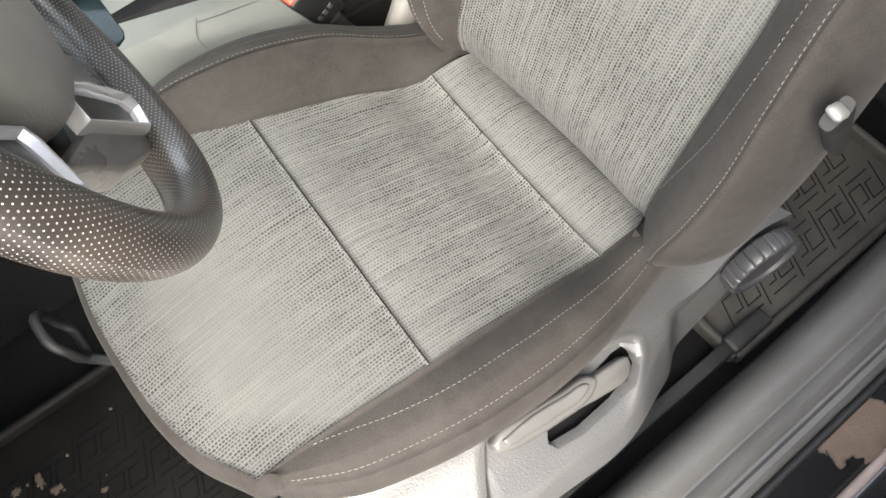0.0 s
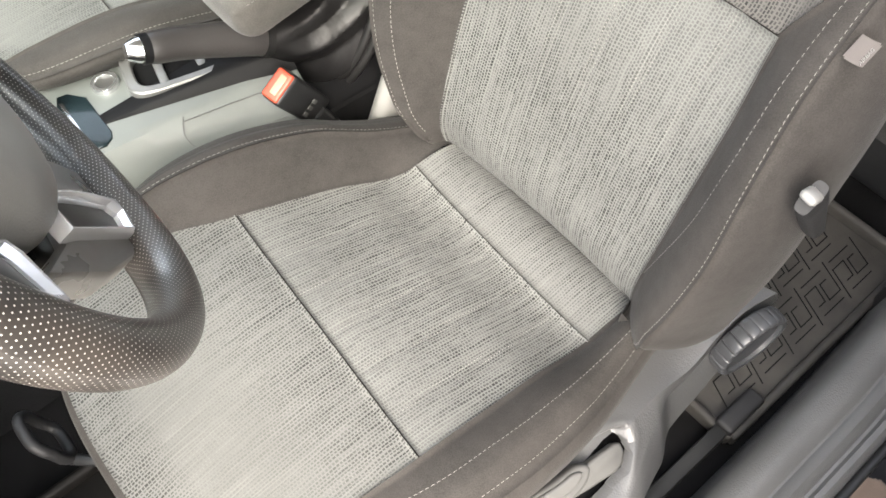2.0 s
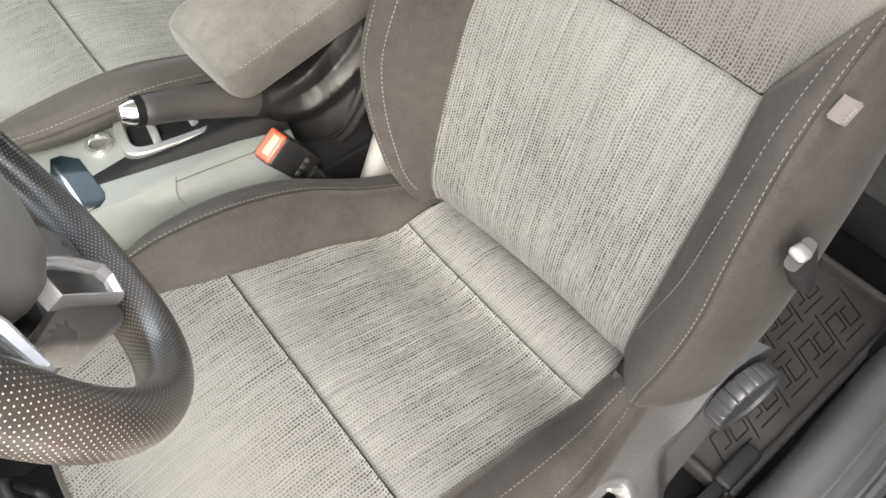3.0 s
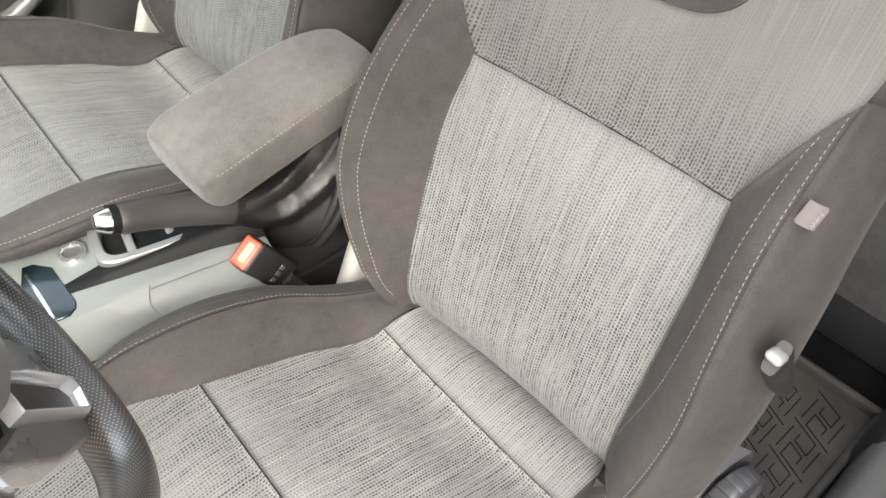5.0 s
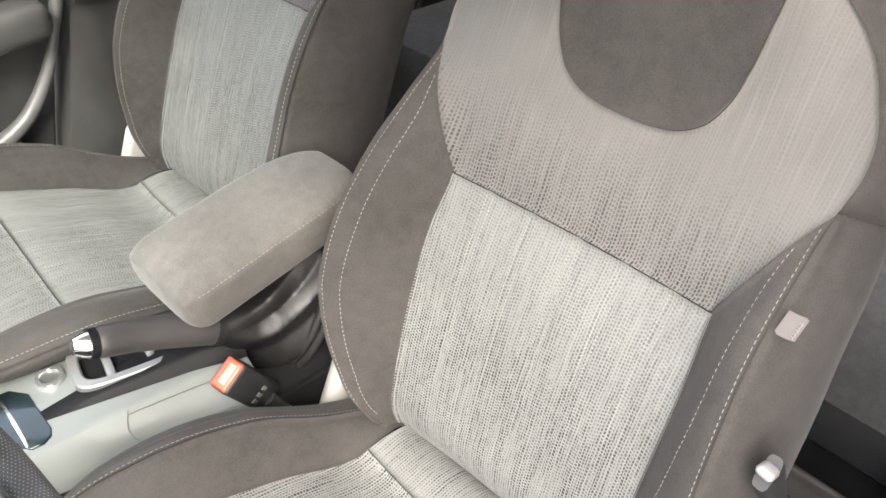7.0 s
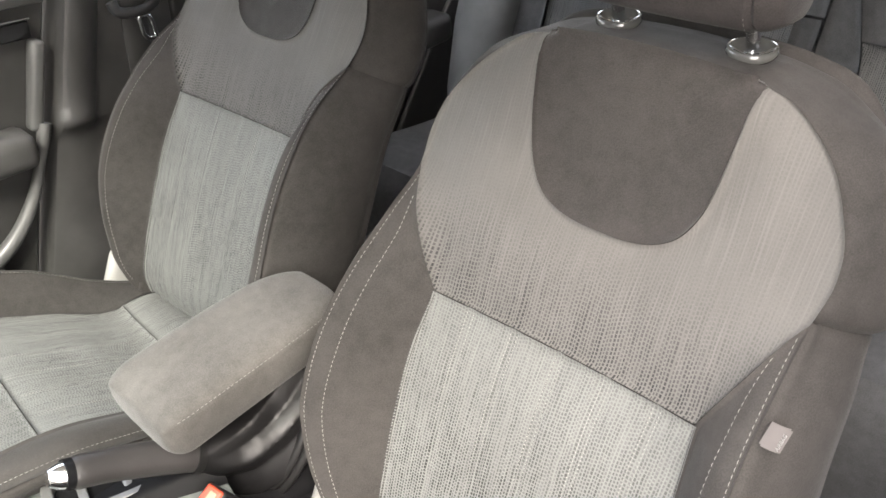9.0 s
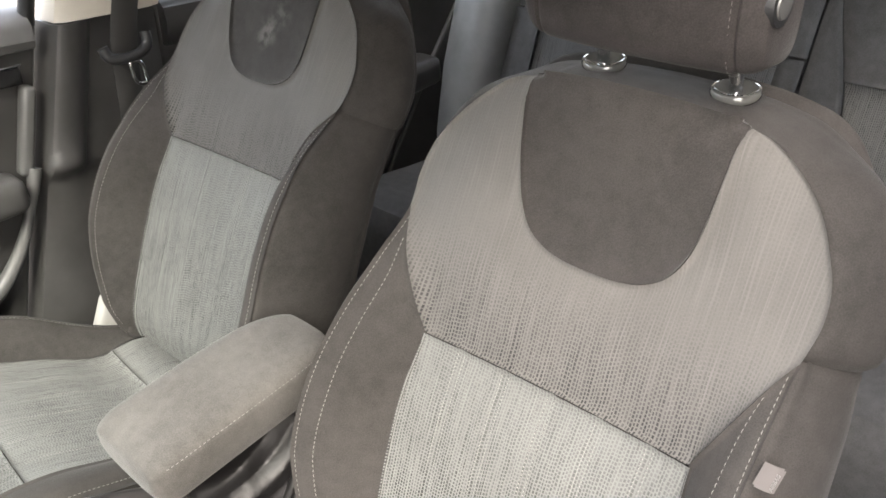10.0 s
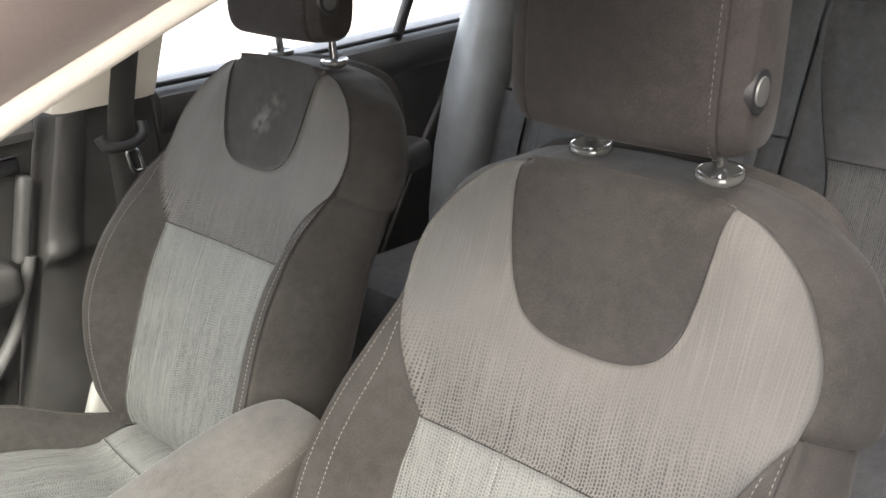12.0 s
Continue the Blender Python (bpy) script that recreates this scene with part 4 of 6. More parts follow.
for v in bmesh.ops.extrude_edge_only(bm, edges=border)["geom"]:
    if isinstance(v, bmesh.types.BMVert):
        v.co += Vector((0.0, 0.012, -0.006))
bmesh.ops.recalc_face_normals(bm, faces=bm.faces)
shield = part("side_shield", bm, SHIELD_PLASTIC, seat, "dark grey grained plastic side shield with a lever pocket")
# a near-black box stands in for the shade inside the slot
part("slot_dark_box", rbox((0.20, 0.012, 0.09), Matrix.Translation(shield_at(-0.14, 0.50, -0.034).tolist()) @ pose(0, 0, 0, -57, 0, 0), 0.003, 2), CARPET, shield, "near-black box that stands for the shaded hollow behind the lever slot")
# height lever: a thick paddle with a thinner neck, lying in the pocket
SHIELD_M = Matrix.Translation((0, -0.235, 0.40)) @ Matrix(((1, 0, 0), (0, -0.840, -0.543), (0, -0.543, 0.840))).to_4x4()


def on_ledge(outline):
    return [(x - 0.51 * v * (x + 0.46) / 0.95, 0.694 * v) for x, v in outline]


paddle = spline([(-0.280, 0.024), (-0.270, 0.016), (-0.235, 0.019), (-0.181, 0.030), (-0.142, 0.039), (-0.134, 0.050), (-0.143, 0.066), (-0.160, 0.071), (-0.193, 0.068), (-0.233, 0.061), (-0.262, 0.052), (-0.279, 0.036), (-0.280, 0.024)], 49)[:-1]
lever = prism(on_ledge(paddle), 0.020, SHIELD_M @ pose(0, 0, 0.006), 0.006, 3)
height = part("height_lever", lever, HANDLE_PLASTIC, seat, "pale grey plastic height lever")
crest = spline([(-0.268, 0.026), (-0.235, 0.025), (-0.181, 0.035), (-0.152, 0.041), (-0.147, 0.048), (-0.156, 0.055), (-0.193, 0.054), (-0.233, 0.047), (-0.266, 0.037), (-0.268, 0.026)], 37)[:-1]
part("grip_ridge", prism(on_ledge(crest), 0.008, SHIELD_M @ pose(0, 0, 0.0155), 0.003, 3), HANDLE_PLASTIC, height, "raised ridge along the lever")
neck = prism(on_ledge([(-0.170, 0.044), (-0.130, 0.050), (-0.090, 0.056), (-0.081, 0.062), (-0.080, 0.076), (-0.086, 0.090), (-0.100, 0.093), (-0.140, 0.084), (-0.170, 0.076)]), 0.014, SHIELD_M @ pose(0, 0, -0.002), 0.0035, 3)
part("lever_neck", neck, HANDLE_PLASTIC, seat, "pale grey neck of the height lever")
# recliner knob, a ribbed wheel
ka = np.array([-0.14, -0.99, 0.0]) / np.linalg.norm([-0.14, -0.99, 0.0])
kc = np.array([0.147, -0.279, 0.326]) - ka * 0.010
ku = np.cross(ka, [0, 0, 1]) / np.linalg.norm(np.cross(ka, [0, 0, 1]))
kv = np.cross(ku, ka)
b = np.linspace(0, 2 * np.pi, 240, endpoint=False)
ribs = 1 - 0.034 * np.clip((np.abs(np.sin(b * 11)) - 0.16) / -0.08, 0, 1) - 0.010 * np.abs(np.cos(b * 11)) ** 6
rings = []
for r, o in ((0.020, -0.006), (0.044, -0.006), (0.0505, -0.003), (0.0530, 0.002), (0.0532, 0.018), (0.0522, 0.0215), (0.0492, 0.0235), (0.0440, 0.0228), (0.0415, 0.018), (0.014, 0.017)):
    rr = r * (ribs if 0.050 < r else 1.0) * np.ones(240)
    rings.append(kc + ka * o + (rr * np.cos(b))[:, None] * ku + (rr * np.sin(b))[:, None] * kv)
part("recliner_knob", loft(rings), KNOB_PLASTIC, seat, "ribbed dark grey recliner knob")
# folding lever at the side of the backrest
rings = []
for f in np.linspace(0, 1, 12):
    c = np.array([0.080, -0.286, 0.650]) * (1 - f) + np.array([0.032, -0.2825, 0.736]) * f
    w = 0.008 + 0.002 * f
    d = 0.009 if f < 0.95 else 0.007
    b = np.linspace(0, 2 * np.pi, 20, endpoint=False)
    rings.append(np.stack([c[0] + (w + 0.002) * np.sign(np.cos(b)) * np.abs(np.cos(b)) ** 0.5, c[1] + d * np.sign(np.sin(b)) * np.abs(np.sin(b)) ** 0.5,
                           c[2] + 0.010 * f * np.cos(b)], 1))
handle = part("folding_lever", loft(rings), SHADE_BLACK, seat, "black folding lever with a pale tip")
tip = rbox((0.020, 0.016, 0.009), pose(0.030, -0.2825, 0.740, 8, 24, 0), 0.0045, 3)
part("lever_tip", tip, HANDLE_BRIGHT, handle, "pale satin lever tip")
# sewn-in tag on the outer rim seam
p = back_place(np.array([-0.232, -0.232, -0.242, -0.242]), np.array([0.818, 0.803, 0.803, 0.818]), np.array([0.046, 0.060, 0.048, 0.034]))
p[:, 1] -= 0.002
cols = np.linspace(0, 1, 8)[:, None, None]
rows = np.linspace(0, 1, 8)[None, :, None]
patch = (p[0] * (1 - cols) + p[3] * cols) * (1 - rows) + (p[1] * (1 - cols) + p[2] * cols) * rows
lift = np.array([-0.010, -0.008, 0.002]) * (0.5 + 0.5 * np.sin(cols * np.pi * 0.5))
label_tag = part("side_tag", sheet([(patch + lift, None), (patch + lift + [0.002, 0.002, 0], None)]), TAG_CLOTH, seat, "small grey woven tag with pale lettering")
txt = bpy.data.curves.new("tag_lettering", "FONT")
txt.body, txt.size, txt.extrude, txt.align_x, txt.align_y = "AIRBAG", 0.0044, 0.0002, "CENTER", "CENTER"
mesh_src = new("tag_text_source", txt)
text_mesh = bpy.data.meshes.new_from_object(mesh_src)
bpy.data.objects.remove(mesh_src)
e1 = Vector((p[1] - p[0]).tolist()).normalized()
e2 = Vector((p[0] - p[3]).tolist()).normalized()
nrm = e1.cross(e2).normalized()
if nrm.y > 0:
    nrm = -nrm
e2 = nrm.cross(-e1).normalized()
mid = Vector(((patch + lift)[5, 4]).tolist()) + nrm * 0.0012
turn = Matrix((-e1, e2, nrm)).transposed().to_4x4()
text_mesh.transform(Matrix.Translation(mid) @ turn)
part("tag_lettering", text_mesh, HANDLE_BRIGHT, label_tag, "pale woven word on the tag")
# loop under the front edge: the handle that slides the seat
a = np.linspace(0, 2 * np.pi, 40, endpoint=False)
loop_path = np.stack([-0.582 - 0.012 * np.sin(a), 0.183 + 0.030 * np.sign(np.cos(a)) * np.abs(np.cos(a)) ** 0.55, 0.326 + 0.034 * np.sign(np.sin(a)) * np.abs(np.sin(a)) ** 0.55], 1)
part("slide_loop", tube(loop_path, 0.0070, 12, True, up=(1, 0, 0)), SHADE_BLACK, seat, "black plastic slide handle loop")
part("slide_bar", tube([(-0.575, 0.158, 0.292), (-0.54, 0.12, 0.30), (-0.47, 0.10, 0.31)], 0.007, 12), BLACK_PLASTIC, seat, "black steel slide bar")
# rails on the floor and the frame that carries the cushion
for y in (-0.318, 0.195):
    rail = part("seat_rail", rbox((0.62, 0.022, 0.030), pose(-0.12 if y > 0 else -0.12, y, 0.103), 0.004, 2), RAIL_METAL, seat, "dusty dark steel seat rail")
    part("rail_cap", rbox((0.085, 0.030, 0.024), pose(0.178 if y < 0 else 0.22, y, 0.112, 0, 4, 0), 0.007, 3), SHADE_BLACK, rail, "black plastic rail end cap")
    part("seat_frame", rbox((0.44, 0.03, 0.16), pose(-0.21, max(y, -0.215) * 0.92, 0.20), 0.008, 2), BLACK_PLASTIC, seat, "dark seat frame rail")
part("seat_pan", rbox((0.44, 0.36, 0.05), pose(-0.23, 0.0, 0.315), 0.02, 3), BLACK_PLASTIC, seat, "dark steel seat pan")
# pale end of the lap-belt cover between cushion and backrest
for who, sx in ((driver, 1), (passenger, 1)):
    s_root, _, _, s_out, _, s_moved = who
    bm = rbox((0.075, 0.030, 0.13), pose(0.026, 0.274, 0.385, 0, 24, 0), 0.014, 4)
    part("hinge_cover", s_moved(bm, s_out), BEIGE_GREY, s_root, "pale grey plastic hinge cover")
s_root, _, _, s_out, _, s_moved = passenger
for y in (-0.13, 0.19):
    part("seat_rail", s_moved(rbox((0.56, 0.045, 0.24), pose(-0.15, y, 0.20), 0.01, 2), lambda v: v * np.array([1, 0.95, 1]) + np.array([0.073, 0.722, 0])), BLACK_PLASTIC, s_root, "dark steel seat rail")
part("seat_pan", s_moved(rbox((0.44, 0.36, 0.06), pose(-0.23, 0.0, 0.34), 0.02, 3), s_out), BLACK_PLASTIC, s_root, "dark steel seat pan")

part("side_shield", s_moved(rbox((0.52, 0.02, 0.24), pose(-0.20, -0.176, 0.275), 0.008, 3), s_out), BLACK_PLASTIC, s_root, "black plastic side shield")

# ---- steering wheel ----
WC, WL = np.array([-0.473, 0.0, 0.976]), radians(23.7)
W_DOWN, W_SIDE, W_OUT = np.array([math.sin(WL), 0, -math.cos(WL)]), np.array([0.0, 1.0, 0.0]), np.array([math.cos(WL), 0, math.sin(WL)])


def wheel_at(a, b, o):
    a, b, o = np.broadcast_arrays(np.asarray(a, float), np.asarray(b, float), np.asarray(o, float))
    return WC + a[..., None] * W_SIDE + b[..., None] * W_DOWN + o[..., None] * W_OUT


WHEEL_M = Matrix.Translation(WC.tolist()) @ Matrix([W_SIDE.tolist(), W_DOWN.tolist(), W_OUT.tolist()]).transposed().to_4x4()
wheel = thing("steering_wheel", WC.tolist(), "black perforated leather steering wheel with chrome-edged spokes", "steering wheel")
ang = np.linspace(0, 2 * np.pi, 241)
tub = np.linspace(0, 2 * np.pi, 37)
ra, rb = 0.177 * np.sin(ang), 0.177 * np.cos(ang)
rb = np.where(rb > 0, np.minimum(rb, 0.172 - 0.010 * np.log1p(np.exp((0.172 - rb) / 0.010)) + 0.0), rb)
rb = np.where(rb > 0.05, rb, 0.177 * np.cos(ang))
size = np.hypot(ra, rb)
grip = 0.0158 + 0.0008 * np.cos(4 * ang + 0.6)
rr = size[:, None] + grip[:, None] * np.cos(tub)[None, :]
rim_grid = wheel_at(ra[:, None] / size[:, None] * rr, rb[:, None] / size[:, None] * rr, grip[:, None] * 1.12 * np.sin(tub)[None, :])
rim_uv = np.stack([np.repeat((ang * 0.18)[:, None], 37, 1), np.repeat((tub * 0.0185)[None, :], 241, 0)], -1)
part("rim", sheet([(rim_grid, rim_uv)], True), PERFORATED, wheel, "dark perforated leather rim")
# airbag pad, domed
pa = np.linspace(0, 2 * np.pi, 72, endpoint=False)
rings = []
for f, o in ((0.90, -0.022), (0.985, -0.012), (1.0, 0.000), (0.985, 0.010), (0.93, 0.018), (0.82, 0.024), (0.62, 0.029), (0.4, 0.031), (0.15, 0.032)):
    rings.append(wheel_at(0.122 * np.sin(pa) * f, -0.035 + np.where(np.cos(pa) > 0, 0.116, 0.070) * np.cos(pa) * f, o))
pad = part("airbag_pad", loft(rings), PAD_PLASTIC, wheel, "dark grey grained airbag pad")
bm = bmesh.new()
bmesh.ops.create_cone(bm, cap_ends=True, segments=40, radius1=0.030, radius2=0.028, depth=0.006, matrix=WHEEL_M @ pose(0, -0.005, 0.032))
badge = part("badge_disc", bm, PIANO_BLACK, pad, "glossy black round badge disc")
ring_pts = wheel_at(0.0295 * np.cos(pa), -0.005 + 0.0295 * np.sin(pa), 0.034)
part("badge_ring", tube(ring_pts, 0.0022, 10, True, up=tuple(W_OUT)), CHROME, badge, "chrome badge ring")


def plate(name, outline, low, high, material, parent, tag, bevel=0.003):
    m = WHEEL_M @ pose(0, 0, (low + high) / 2)
    return part(name, prism(outline, high - low, m, bevel), material, parent, tag)


def wheel_frame(name, outer, inner, low, high, parent, tag):
    """A raised frame with sloping flanks between two outlines of the same count."""
    o, i = np.array(outer, float), np.array(inner, float)
    rows = ((i, low), (o, low), (o, high - 0.004), (o + (i - o) * 0.30, high), (o + (i - o) * 0.62, high), (i, high - 0.0035), (i, low))
    return part(name, loft([wheel_at(p[:, 0], p[:, 1], z) for p, z in rows], caps=False), SPOKE_CHROME, parent, tag)


plate("hub", [(-0.095, -0.05), (-0.104, 0.030), (-0.070, 0.090), (-0.030, 0.108), (0.030, 0.108), (0.070, 0.090), (0.104, 0.030), (0.095, -0.05)], -0.045, -0.014, PIANO_BLACK, wheel, "black hub behind the pad", 0.006)
bottom = plate("bottom_spoke", [(-0.120, 0.028), (-0.064, 0.082), (-0.020, 0.092), (0.020, 0.092), (0.034, 0.130), (0.040, 0.176), (0.010, 0.178), (-0.030, 0.176), (-0.060, 0.140), (-0.092, 0.096)], -0.024, 0.0, SPOKE_GREY, wheel, "satin dark grey lower spoke", 0.005)
wheel_frame("spoke_frame", [(-0.050, 0.056), (-0.024, 0.099), (-0.012, 0.128), (-0.003, 0.156), (-0.010, 0.160), (-0.040, 0.149), (-0.063, 0.100), (-0.080, 0.064)],
            [(-0.050, 0.064), (-0.034, 0.093), (-0.026, 0.112), (-0.016, 0.140), (-0.021, 0.147), (-0.038, 0.142), (-0.058, 0.102), (-0.074, 0.069)], -0.002, 0.0085, bottom, "bright chrome spoke frame")
plate("spoke_inlay", [(-0.054, 0.062), (-0.033, 0.092), (-0.014, 0.142), (-0.020, 0.149), (-0.039, 0.143), (-0.075, 0.067)], -0.002, 0.0015, SPOKE_INLAY, bottom, "glossy dark spoke inlay", 0.0005)
for sgn in (-1, 1):
    def mir(pts):
        pts = [(sgn * -x, y) for x, y in pts]
        return pts if sgn < 0 else pts[::-1]
    arm = plate("side_spoke", mir([(-0.09, -0.070), (-0.09, 0.020), (-0.118, 0.026), (-0.152, 0.032), (-0.172, 0.020), (-0.170, -0.060), (-0.12, -0.074)]), -0.020, -0.001, SPOKE_GREY, wheel, "satin dark grey side spoke", 0.004)
    wheel_frame("spoke_frame", mir([(-0.120, -0.050), (-0.122, -0.018), (-0.112, 0.003), (-0.118, 0.010), (-0.150, 0.021), (-0.153, 0.016), (-0.153, -0.052), (-0.140, -0.060)]),
                mir([(-0.127, -0.046), (-0.129, -0.021), (-0.121, -0.004), (-0.125, 0.001), (-0.144, 0.013), (-0.147, 0.009), (-0.147, -0.047), (-0.138, -0.053)]), -0.002, 0.0065, arm, "bright chrome spoke frame")
    plate("button_panel", mir([(-0.126, -0.048), (-0.128, -0.021), (-0.120, -0.003), (-0.144, 0.014), (-0.148, 0.010), (-0.148, -0.048), (-0.138, -0.054)]), -0.001, 0.0015, SPOKE_INLAY, arm, "glossy grey button panel", 0.0005)
part("steering_column", tube([(WC - W_OUT * 0.04).tolist(), (WC - W_OUT * 0.45).tolist()], 0.05, 24), BLACK_PLASTIC, wheel, "black column shroud")

# ---- body of the car: floor, sill, pillars, doors, roof ----
def setting(name, bm, material, label, category, parent=None):
    return tagged(part(name, bm, material, parent), label, category if parent is None else "", "", "structure" if parent is None else "")


def extrude_x(section, x0, x1, steps=2, bend=None):
    """A bar along x with this (y, z) section; bend(x) gives its (dy, dz)."""
    rings = []
    for x in np.linspace(x0, x1, steps):
        dy, dz = bend(x) if bend else (0, 0)
        rings.append([(x, y + dy, z + dz) for y, z in section])
    return loft(rings)


setting("ground", rbox((80, 80, 0.1), pose(0, 0, -0.33), 0), GROUND, "brown gritty ground outside the car", "ground")
# unseen wall, added to keep sun and sky off the seat's outer flank
setting("light_blocker", rbox((8.6, 0.2, 3.0), pose(3.76, -0.98, 1.165), 0), BLOCKER_DARK, "unseen dark wall added to block light from the driver's side", "wall")
setting("floor", rbox((2.7, 1.55, 0.04), pose(0.1, 0.36, 0.062), 0), CARPET, "black carpeted car floor", "floor")
SILL = [(-0.352, 0.080), (-0.358, 0.150), (-0.364, 0.187), (-0.373, 0.208), (-0.388, 0.219), (-0.404, 0.220), (-0.416, 0.215), (-0.421, 0.210), (-0.424, 0.210), (-0.429, 0.215),
        (-0.438, 0.217), (-0.447, 0.211), (-0.451, 0.202), (-0.455, 0.202), (-0.459, 0.209), (-0.466, 0.210), (-0.473, 0.204), (-0.477, 0.192), (-0.478, 0.150), (-0.478, 0.080)]
setting("sill_trim", extrude_x(SILL, -1.3, 1.4, 60, lambda x: (0.012 * max(0, x - 0.25) / 0.3, 0.05 * max(0, x - 0.42) ** 1.5)), GREY_PLASTIC,
        "grey grained plastic sill trim along the door opening", "sill")
seal = [(-1.3 + 0.02 * i, -0.484, 0.188 + 0.05 * max(0, -1.3 + 0.02 * i - 0.42) ** 1.5) for i in range(136)]
setting("door_seal", tube(seal, 0.0065, 14), BLACK_PLASTIC, "black rubber door seal", "seal")
PAINTED = [(-0.470, 0.06), (-0.470, 0.180), (-0.500, 0.178), (-0.535, 0.168), (-0.548, 0.160), (-0.553, 0.150), (-0.553, 0.06)]
setting("body_sill", extrude_x(PAINTED, -1.6, 1.6, 20), BROWN_PATCHED, "dark painted body sill with a brown patch", "sill")
setting("sill_strip", tube([(-1.6, -0.556, 0.158), (0.0, -0.556, 0.158), (1.6, -0.556, 0.158)], 0.0075, 12), TAUPE, "tan rubber strip along the body sill", "seal")
SIDE = [(-0.555, 0.05), (-0.560, 0.150), (-0.572, 0.152), (-0.592, 0.144), (-0.615, 0.122), (-0.630, 0.085), (-0.636, 0.03), (-0.625, -0.06), (-0.59, -0.12), (-0.54, -0.12)]
setting("body_side", extrude_x(SIDE, -1.6, 1.6, 12), PAINT, "glossy dark painted rocker panel", "body panel")
# the driver's door, swung wide open in front of the opening: unseen, added to shade the footwell
open_door = thing("door_3", (-1.0, -0.47, 0.0), "unseen dark driver door, swung open, added to shade the footwell", "door", kind="structure")
swing = pose(-1.02, -0.50, 0, 0, 0, -112)
shell = [(0.0, -0.06), (0.06, -0.10), (0.95, -0.10), (1.03, -0.02), (1.06, 0.40), (1.04, 0.74), (1.0, 0.88), (0.04, 0.92), (0.0, 0.85)]
part("door_skin", prism(shell, 0.07, swing @ pose(0, 0, 0, 90, 0, 0), 0.012, 3), PAINT, open_door, "glossy dark paint")
trim = [(0.05, 0.0), (0.92, -0.02), (0.98, 0.06), (1.0, 0.40), (0.98, 0.72), (0.94, 0.84), (0.08, 0.87), (0.05, 0.80)]
part("door_trim", prism(trim, 0.05, swing @ pose(0, 0.048, 0, 90, 0, 0), 0.015, 3), DOOR_PLASTIC, open_door, "charcoal plastic door trim")
part("door_armrest", rbox((0.50, 0.06, 0.07), swing @ pose(0.50, 0.070, 0.58), 0.02, 3), DOOR_PLASTIC, open_door, "charcoal door armrest")
# underside that carries the floor
setting("floor_pan", rbox((3.0, 1.6, 0.14), pose(0.1, 0.36, -0.03), 0.02), BLACK_PLASTIC, "dark steel floor pan", "floor")
for nm, dx, dy, lab in (("wheel_tyre", -1.25, -0.30, "front"), ("wheel_tyre", 1.55, -0.30, "rear"), ("wheel_tyre", -1.25, 1.02, "front"), ("wheel_tyre", 1.55, 1.02, "rear")):
    bm = bmesh.new()
    bmesh.ops.create_cone(bm, cap_ends=True, segments=32, radius1=0.31, radius2=0.31, depth=0.2, matrix=pose(dx, dy, 0.03, 90, 0, 0))
    tagged(part(nm, bm, BLACK_PLASTIC), "black rubber tyre under the car body", "tyre", "tyres")


